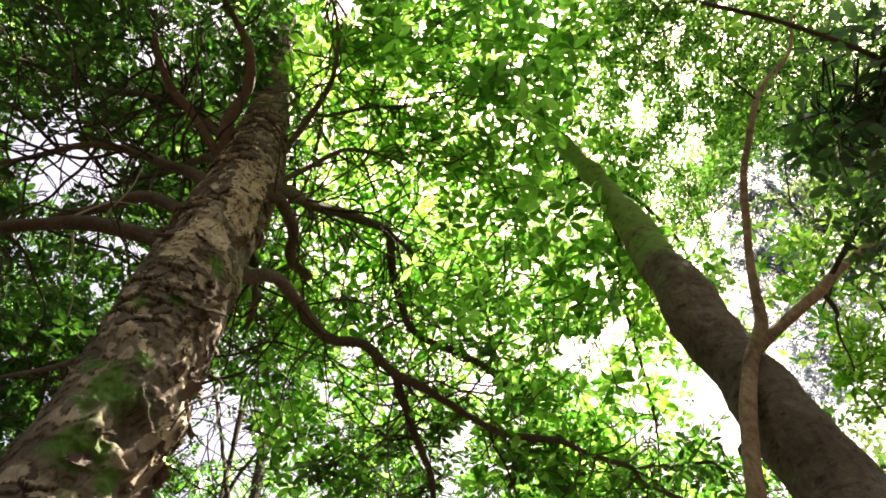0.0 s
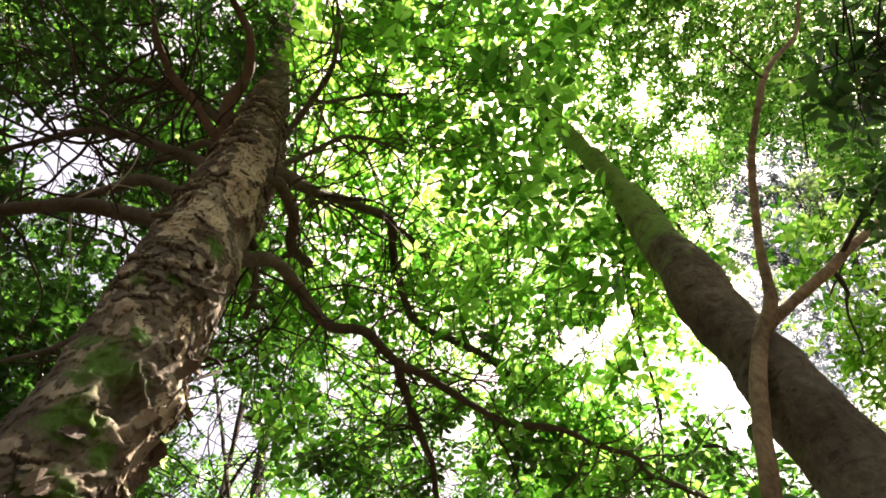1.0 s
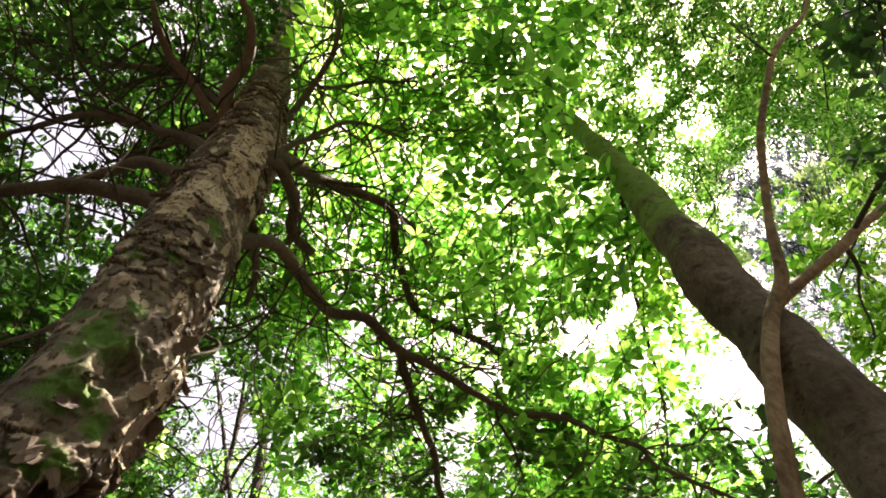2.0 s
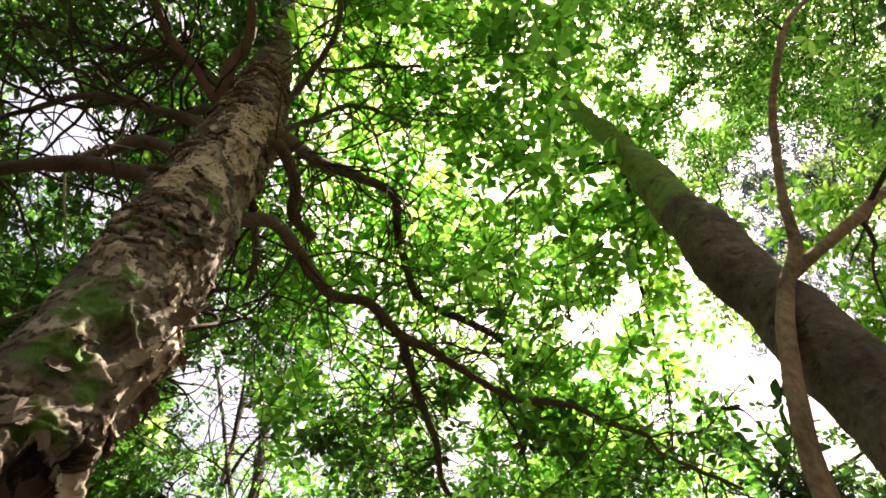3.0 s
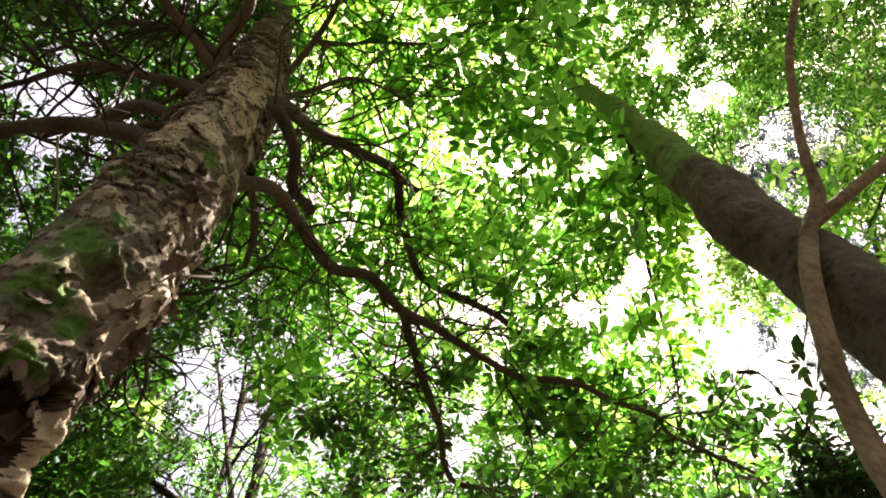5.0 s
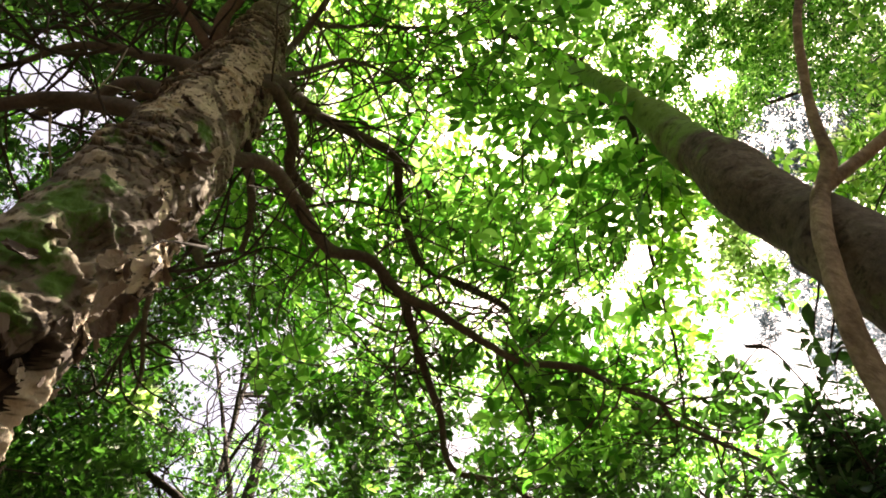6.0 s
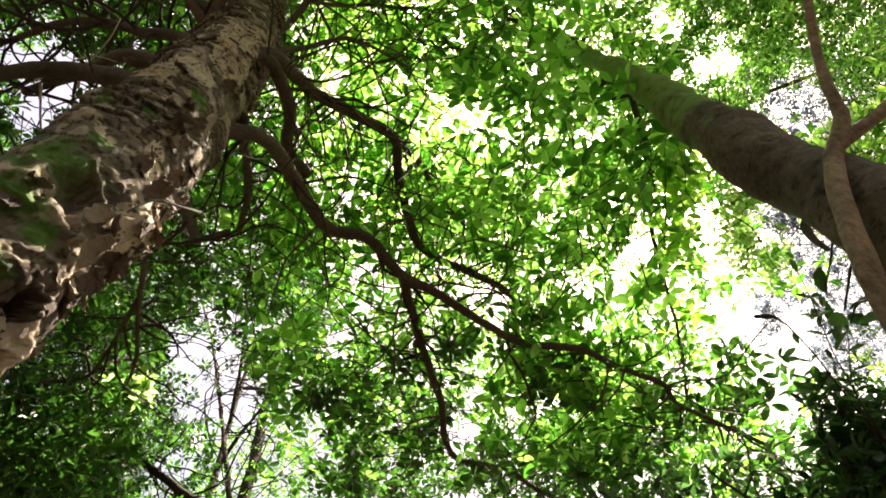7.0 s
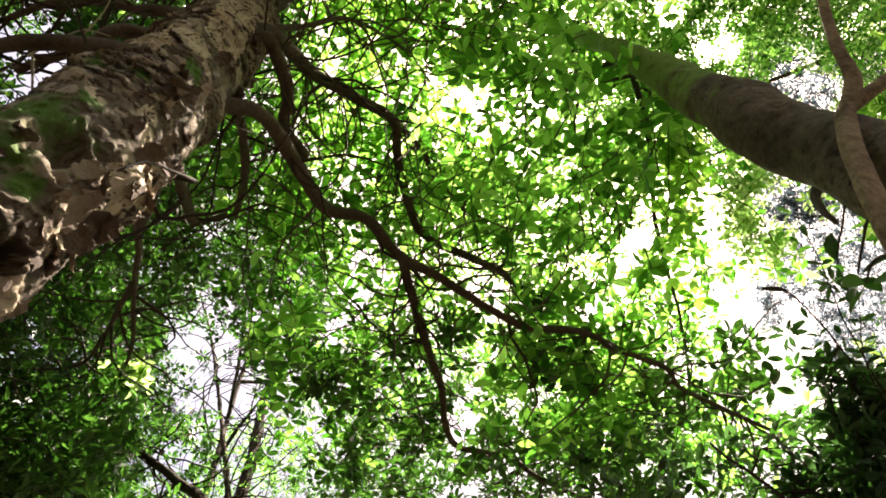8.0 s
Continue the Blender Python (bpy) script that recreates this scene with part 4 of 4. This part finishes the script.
# ---- the trees round about ----
def wood_tree(x, y, height, spread, seed, leaf_mat, boxes, leaf, label, r=0.14, lean=(0.0, 0.0), gaps=True, near=False, slim=0.42, name="tree", even=0.0, twigs=0.25):
    """A tree with a trunk, a few boughs, and crown boxes of (count, low corner, high corner)."""
    g = np.random.default_rng(seed)
    tree = thing(name, (x, y, 0.0), label, "tree", "trees round the clearing")
    top = np.array((x + lean[0], y + lean[1], height))
    foot = np.array((x, y, -0.1))
    pts = [tuple(foot + (top - foot) * t + (g.normal(0, 0.12, 3) * (0 < t < 1))) for t in (0, 0.2, 0.45, 0.7, 1)]
    lines = [limb(tree, pts, r, 0.03, BARK_DARK, "trunk", 14)]
    for k in range(6):
        t = 0.45 + 0.09 * k
        a = lines[0][int(t * (len(lines[0]) - 1))]
        ang = g.uniform(0, 6.28)
        d = np.array((math.cos(ang), math.sin(ang), 0.45)) * spread * g.uniform(0.6, 1.0)
        lines.append(limb(tree, [tuple(a), tuple(a + d * 0.4 + (0, 0, 0.1)), tuple(a + d * 0.75), tuple(a + d)], r * 0.35, 0.012, BARK_DARK, sides=8))
    wood = np.vstack(lines)
    ends = np.vstack([sample_box(n, lo, hi, 2.6, seed + 3 + i, even, open_to_view, open_to_sun) for i, (n, lo, hi, open_to_view, open_to_sun) in enumerate((*b, gaps, gaps)[:5] for b in boxes)])
    foliage(tree, ends, seed + 1, leaf_mat, wood, near=near, twig_share=twigs, leaf=leaf, slim=slim, number=(6, 10), lean=0.9)
    planted(tree)
    return tree


wood_tree(4.4, -0.9, 10.0, 2.2, 100, LEAF_GLOSSY, [(3900, (1.6, -0.5, 6.2), (4.9, 2.7, 7.3)), (1100, (1.0, -0.3, 6.3), (2.2, 2.2, 7.3)), (1050, (1.5, -0.2, 6.2), (2.6, 2.25, 6.9), False, True), (900, (2.3, 0.1, 5.5), (3.9, 1.6, 6.3), False, True), (330, (1.75, 0.9, 6.0), (2.8, 1.8, 6.5), False, False), (1000, (3.0, 0.3, 7.0), (5.6, 3.0, 7.6), False, True)], (0.04, 0.06), "tall tree with small dark leaves over the clearing", 0.2, even=-0.75)
wood_tree(-4.6, -1.0, 9.0, 2.2, 120, LEAF_DEEP_SHADE, [(9000, (-6.5, -1.6, 6.6), (-1.6, 5.5, 8.6))], (0.07, 0.11), "shady tree with dark green leaves", 0.22, even=-0.15)
wood_tree(-4.9, 4.4, 7.5, 2.0, 140, LEAF_DEEP_SHADE, [(5200, (-6.5, 2.6, 3.4), (-2.9, 6.4, 6.8)), (800, (-3.6, 3.4, 3.4), (-2.0, 5.4, 4.4))], (0.08, 0.12), "dark bushy tree beside the old tree", 0.12)
wood_tree(-2.4, 6.6, 9.5, 2.0, 160, LEAF_GLOSSY, [(2000, (-4.6, 6.2, 4.6), (-0.6, 8.6, 8.6)), (1100, (-6.0, 8.5, 6.0), (-0.6, 10.5, 12.0))], (0.045, 0.075), "thin-stemmed tree standing against the bright sky", 0.09, (-1.2, 0.2))
for pts, r0, r1 in (
        ([(-1.7, 6.5, -0.1), (-2.1, 6.5, 3.0), (-2.48, 6.5, 5.54), (-2.68, 6.5, 5.93), (-3.08, 6.5, 6.85), (-3.6, 6.5, 8.02), (-4.24, 6.5, 9.41), (-4.98, 6.5, 10.81)], 0.06, 0.018),
        ([(-2.6, 6.8, -0.1), (-2.65, 6.8, 3.0), (-2.68, 6.8, 5.71), (-2.68, 6.8, 6.19), (-2.74, 6.8, 6.94), (-2.93, 6.8, 8.12), (-2.89, 6.8, 8.99)], 0.13, 0.06),
        ([(-1.9, 5.5, -0.1), (-2.0, 5.5, 3.0), (-2.35, 5.5, 4.81), (-2.82, 5.5, 5.28), (-3.41, 5.5, 5.65), (-3.92, 5.5, 5.91)], 0.07, 0.03)):
    stem_tree = thing("tree", (pts[0][0], pts[0][1], 0.0), "thin dark bare stem against the bright sky", "tree", "bare stems")
    # dark from backlight, which the wood's colour holds
    stem_wood = limb(stem_tree, pts, r0, r1, SHADE_WOOD, "trunk", 12)
    high = stem_wood[stem_wood[:, 2] > 5.0]
    branch_walks(stem_tree, high, 20, int(r0 * 1000), SHADE_WOOD, (0.8, 2.6), (0.016, 0.004), 0.24)
    planted(stem_tree)
wood_tree(0.6, 7.6, 8.0, 2.4, 180, LEAF_DEEP_SHADE, [(1700, (-1.8, 5.4, 4.8), (3.2, 9.0, 9.0))], (0.09, 0.14), "leafy tree behind the clearing", 0.13)
wood_tree(2.6, 9.6, 11.0, 2.6, 190, LEAF_GREEN, [(1150, (-0.6, 3.4, 8.2), (3.5, 8.2, 10.4))], (0.09, 0.13), "tall green-leaved tree reaching over the clearing", 0.2, (-0.6, -2.4))
wood_tree(4.2, 6.4, 7.5, 2.2, 200, LEAF_DEEP_SHADE, [(1050, (2.2, 4.4, 3.6), (6.2, 8.0, 7.5)), (560, (3.2, 3.0, 3.9), (4.8, 4.4, 5.2))], (0.08, 0.12), "leafy tree behind the clearing", 0.13)
wood_tree(6.6, 4.4, 10.0, 1.8, 220, LEAF_PALE, [(2300, (3.8, 1.7, 9.0), (5.9, 3.2, 9.2)), (1500, (4.35, 2.9, 9.0), (5.7, 4.3, 9.2)), (4200, (4.95, 3.9, 9.0), (7.4, 7.0, 9.2))], (0.045, 0.07), "tall tree with small leaves coloured pale for sun glare", 0.16, gaps=False, slim=0.36, even=-2.5, twigs=0.01)
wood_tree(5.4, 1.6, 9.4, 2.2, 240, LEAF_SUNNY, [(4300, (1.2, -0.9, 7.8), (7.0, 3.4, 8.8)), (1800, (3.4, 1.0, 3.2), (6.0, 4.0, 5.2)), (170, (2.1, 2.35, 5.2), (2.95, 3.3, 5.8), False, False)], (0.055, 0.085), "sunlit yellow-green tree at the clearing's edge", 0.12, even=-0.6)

# trees added mostly out of view, to cut sky light on the trunks
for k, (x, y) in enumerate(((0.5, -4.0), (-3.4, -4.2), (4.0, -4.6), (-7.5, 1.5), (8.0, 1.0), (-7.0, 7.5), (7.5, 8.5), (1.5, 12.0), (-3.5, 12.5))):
    wood_tree(x, y, 8.5, 2.4, 400 + 20 * k, LEAF_DEEP_SHADE, [(1500, (x - 2.4, y - 2.2, 1.6), (x + 2.4, y + 2.2, 8.6))], (0.13, 0.19), "leafy forest tree added to close off stray sky light", 0.16)

# a shrub under the trees, its shade put into the leaf colour
shrub = thing("shrub", (1.75, 3.0, 0.0), "dense shrub under the trees, leaves darkened for shade", "shrub")
g = np.random.default_rng(60)
shrub_lines = []
for k in range(6):
    a = k * 1.05 + 0.3
    tip = np.array((1.8 + 0.7 * math.cos(a), 3.05 + 0.6 * math.sin(a), 3.1))
    shrub_lines.append(limb(shrub, [(1.75, 3.0, -0.05), tuple(np.array((1.75, 3.0, 1.2)) + (0.15 * math.cos(a), 0.15 * math.sin(a), 0)), tuple(tip * 0.6 + np.array((1.75, 3.0, 2.0)) * 0.4), tuple(tip)], 0.022, 0.006, BARK_DARK, "stem", 8))
shrub_ends = np.vstack((sample_box(2700, (1.45, 2.35, 2.1), (3.0, 3.7, 3.1), 4.0, 61, -0.3, False), sample_box(170, (1.0, 2.9, 2.6), (2.0, 4.0, 3.4), 4.0, 62, 0.0, False)))
def feathered_sprig(parent, root, tip, seed, pairs=7, leaf=0.055):
    """A thin stalk with leaflets in pairs along it."""
    g = np.random.default_rng(seed)
    root, tip = np.array(root), np.array(tip)
    mid = (root + tip) / 2 + g.normal(0, 0.02, 3) + (0, 0, 0.03)
    stalk = limb(parent, [tuple(root), tuple(mid), tuple(tip)], 0.004, 0.0015, BARK_DARK, "stalk", 6, 0.1)
    along = unit(tip - root)
    side = unit(np.cross(along, (0.1, -0.5, 0.8)))
    base, way = [], []
    for k in range(pairs):
        p = stalk[int((0.22 + 0.76 * k / pairs) * (len(stalk) - 1))]
        for s in (1, -1):
            base.append(p)
            way.append(unit(side * s + along * 0.55 + g.normal(0, 0.15, 3)))
    base.append(stalk[-1])
    way.append(along)
    n = len(base)
    loose_leaves(parent, np.array(base), np.array(way), unit(np.array((0.2, -0.4, 0.9)) + g.normal(0, 0.25, (n, 3))), leaf * g.uniform(0.75, 1.15, n), 0.4 * leaf * g.uniform(0.8, 1.1, n), LEAF_SHADED)


for k, (root, tip) in enumerate((((1.6, 2.45, 2.75), (1.16, 1.78, 2.92)), ((1.7, 2.6, 2.8), (1.3, 2.22, 2.98)), ((1.75, 2.7, 2.9), (1.48, 2.28, 3.2)), ((1.8, 2.75, 3.0), (1.62, 2.6, 3.42)), ((1.62, 2.5, 2.75), (1.44, 2.04, 2.94)), ((1.9, 2.75, 2.95), (1.72, 2.42, 3.3)))):
    shrub_lines.append(limb(shrub, [(1.76, 2.98, 2.0), tuple((np.array(root) + (1.76, 2.98, 2.0)) / 2 + (0, -0.03, 0.08)), root], 0.008, 0.004, BARK_DARK, "stem", 7))
    feathered_sprig(shrub, root, tip, 600 + k)
shrub_lines.append(limb(shrub, [(1.6, 2.45, 2.75), (1.5, 2.3, 2.98), (1.4, 2.18, 3.12), (1.33, 2.13, 3.17), (1.29, 2.12, 3.18), (1.22, 2.11, 3.17)], 0, 0, BARK_DARK, "branch", 9, 0.5, "dark broken twig", (0.004, 0.0035, 0.003, 0.004, 0.009, 0.006)))
frond_ends = sample_box(5, (1.3, 2.1, 2.85), (1.65, 2.5, 3.25), 4.0, 64, -1.0, False)
foliage(shrub, frond_ends, 65, LEAF_SHADED, np.vstack(shrub_lines), leaf=(0.06, 0.09), slim=0.34, number=(6, 9), twig_thick=0.004)
foliage(shrub, shrub_ends, 63, LEAF_SHADED, np.vstack(shrub_lines), leaf=(0.055, 0.09), single=((1.3, 2.2, 2.5), (1.9, 2.9, 3.2)))
planted(shrub)


# ---- bark plates, peeling off the old trunk ----
def plate_mesh(seed):
    g = np.random.default_rng(seed)
    n = 16
    ang = np.linspace(0, 2 * np.pi, n, endpoint=False) + g.uniform(-0.15, 0.15, n)
    rr = 0.8 + 0.28 * np.sin(2 * ang + g.uniform(0, 6.28)) + g.uniform(-0.28, 0.28, n)
    outer = np.stack((np.cos(ang) * rr * 0.5, np.sin(ang) * rr * 0.62), 1)
    def bent(p, h):
        return np.stack((p[:, 0], p[:, 1], h - 0.20 * p[:, 0] ** 2 + 0.05 * p[:, 1]), 1)
    rim = bent(outer, 0.03 + 0.03 * g.normal(size=n))
    low = bent(outer * 0.92, -0.14)
    mid = bent(g.uniform(-0.1, 0.1, (1, 2)), 0.07)
    co = np.vstack((low, rim, mid))
    f = []
    for i in range(n):
        j = (i + 1) % n
        f += [(i, j, n + j), (i, n + j, n + i), (n + i, n + j, 2 * n)]
    return mesh_of("bark_plate", co, np.array(f), PLATE, False)


def spline_at(z):
    return [np.interp(z, [p[2] for p in FLAKY_LINE], [p[i] for p in FLAKY_LINE]) for i in (0, 1)]


plates = [plate_mesh(300 + k) for k in range(9)]
g = np.random.default_rng(77)
placed = 0
taken = []
back = Matrix.Translation(-Vector(flaky_tree.location))
tries = 0
while placed < 290 and tries < 6000:
    tries += 1
    z = 1.5 + 3.4 * g.uniform() ** 0.9
    a = radians(g.uniform(-190, 70))
    size = g.uniform(0.022, 0.07)
    key = np.array((a * 0.22, z))
    if any(np.hypot(*(key - q)) < 0.42 * (size + s) for q, s in taken):
        continue
    if any(math.hypot(((a - radians(kd) + math.pi) % (2 * math.pi) - math.pi) * 0.22, z - kz) < ks * 0.9 for kz, kd, ks, kk in KNOTS):
        continue
    mid = spline_at(z)
    if crusted(Vector((mid[0] + 0.2 * math.cos(a), mid[1] + 0.2 * math.sin(a), z))) < g.uniform(0.25, 0.8):
        continue
    taken.append((key, size))
    fine, fine_r = spline(FLAKY_LINE, (0.42, 0.33, 0.24, 0.21, 0.203, 0.218, 0.224, 0.222, 0.198, 0.145, 0.1, 0.06, 0.02), 0.1) if placed == 0 else (fine, fine_r)
    k = np.argmin(np.abs(fine[:, 2] - z))
    out = np.array((math.cos(a), math.sin(a), 0.0))
    ring = np.array((fine[k] + out * fine_r[k],))
    spot = flaky_surface(ring, fine[k])[0]
    zax = Vector(out)
    yax = Vector((0, 0, 1))
    xax = yax.cross(zax)
    m = Matrix.Identity(4)
    for r in range(3):
        m[r][0], m[r][1], m[r][2], m[r][3] = xax[r], yax[r], zax[r], spot[r]
    m = m @ pose(0, 0, 0.003, g.uniform(-16, 16), g.uniform(-12, 12), g.uniform(-50, 50)) @ Matrix.Diagonal((size * g.uniform(0.7, 1.1), size * g.uniform(0.8, 1.7), min(size, 0.07) * 0.8, 1))
    ob = part("bark_plate", plates[placed % 9], trunk)
    ob.matrix_basis = m
    placed += 1


# ---- curled flakes that stand off the sunny side of the old trunk ----
def flake_mesh(seed):
    g = np.random.default_rng(seed)
    n, k = 7, 4
    t = np.linspace(0, 1, n)
    wide = (0.25 + 0.2 * np.sin(t * 3.0)) * g.uniform(0.75, 1.2, n)
    co = []
    for side in (1, -1):
        for i in range(n):
            for j in range(k):
                v = (j / (k - 1) - 0.5) * 2
                curl = 0.55 * t[i] ** 2 + 0.12 * v * v + 0.04 * g.normal()
                co.append((v * wide[i] + 0.06 * g.normal(), t[i] + 0.06 * g.normal() * t[i], curl + side * 0.02))
    co = np.array(co)
    f = []
    for s0 in (0, n * k):
        for i in range(n - 1):
            for j in range(k - 1):
                a = s0 + i * k + j
                q = (a, a + 1, a + k + 1, a + k)
                f.append(q if s0 == 0 else q[::-1])
    rim = [i * k for i in range(n)] + [(n - 1) * k + j for j in range(1, k)] + [i * k + k - 1 for i in range(n - 2, -1, -1)] + [j for j in range(k - 2, 0, -1)]
    for a, b in zip(rim, rim[1:] + rim[:1]):
        f.append((a, a + n * k, b + n * k, b))
    return mesh_of("bark_flake", co, np.array(f), PLATE, False)


flakes = [flake_mesh(500 + k) for k in range(6)]
g = np.random.default_rng(78)
for k in range(64):
    z = g.choice((g.uniform(2.2, 3.2), g.uniform(3.2, 4.6)), p=(0.6, 0.4))
    a = radians(g.normal(8, 28)) if z < 3.2 else radians(g.uniform(-110, 40))
    i = np.argmin(np.abs(fine[:, 2] - z))
    out = np.array((math.cos(a), math.sin(a), 0.0))
    spot = flaky_surface(np.array((fine[i] + out * fine_r[i],)), fine[i])[0]
    size = g.uniform(0.035, 0.095)
    zax, yax = Vector(out), Vector((0, 0, 1))
    xax = yax.cross(zax)
    m = Matrix.Identity(4)
    for r in range(3):
        m[r][0], m[r][1], m[r][2], m[r][3] = xax[r], yax[r], zax[r], spot[r] - out[r] * 0.006
    ob = part("bark_flake", flakes[k % 6], trunk)
    ob.matrix_basis = m @ pose(0, 0, 0, g.uniform(-8, 20), 0, g.choice((0, 180)) + g.uniform(-45, 45)) @ Matrix.Diagonal((size * g.uniform(0.6, 1.2), size * g.uniform(0.8, 1.5), size * 0.8, 1))
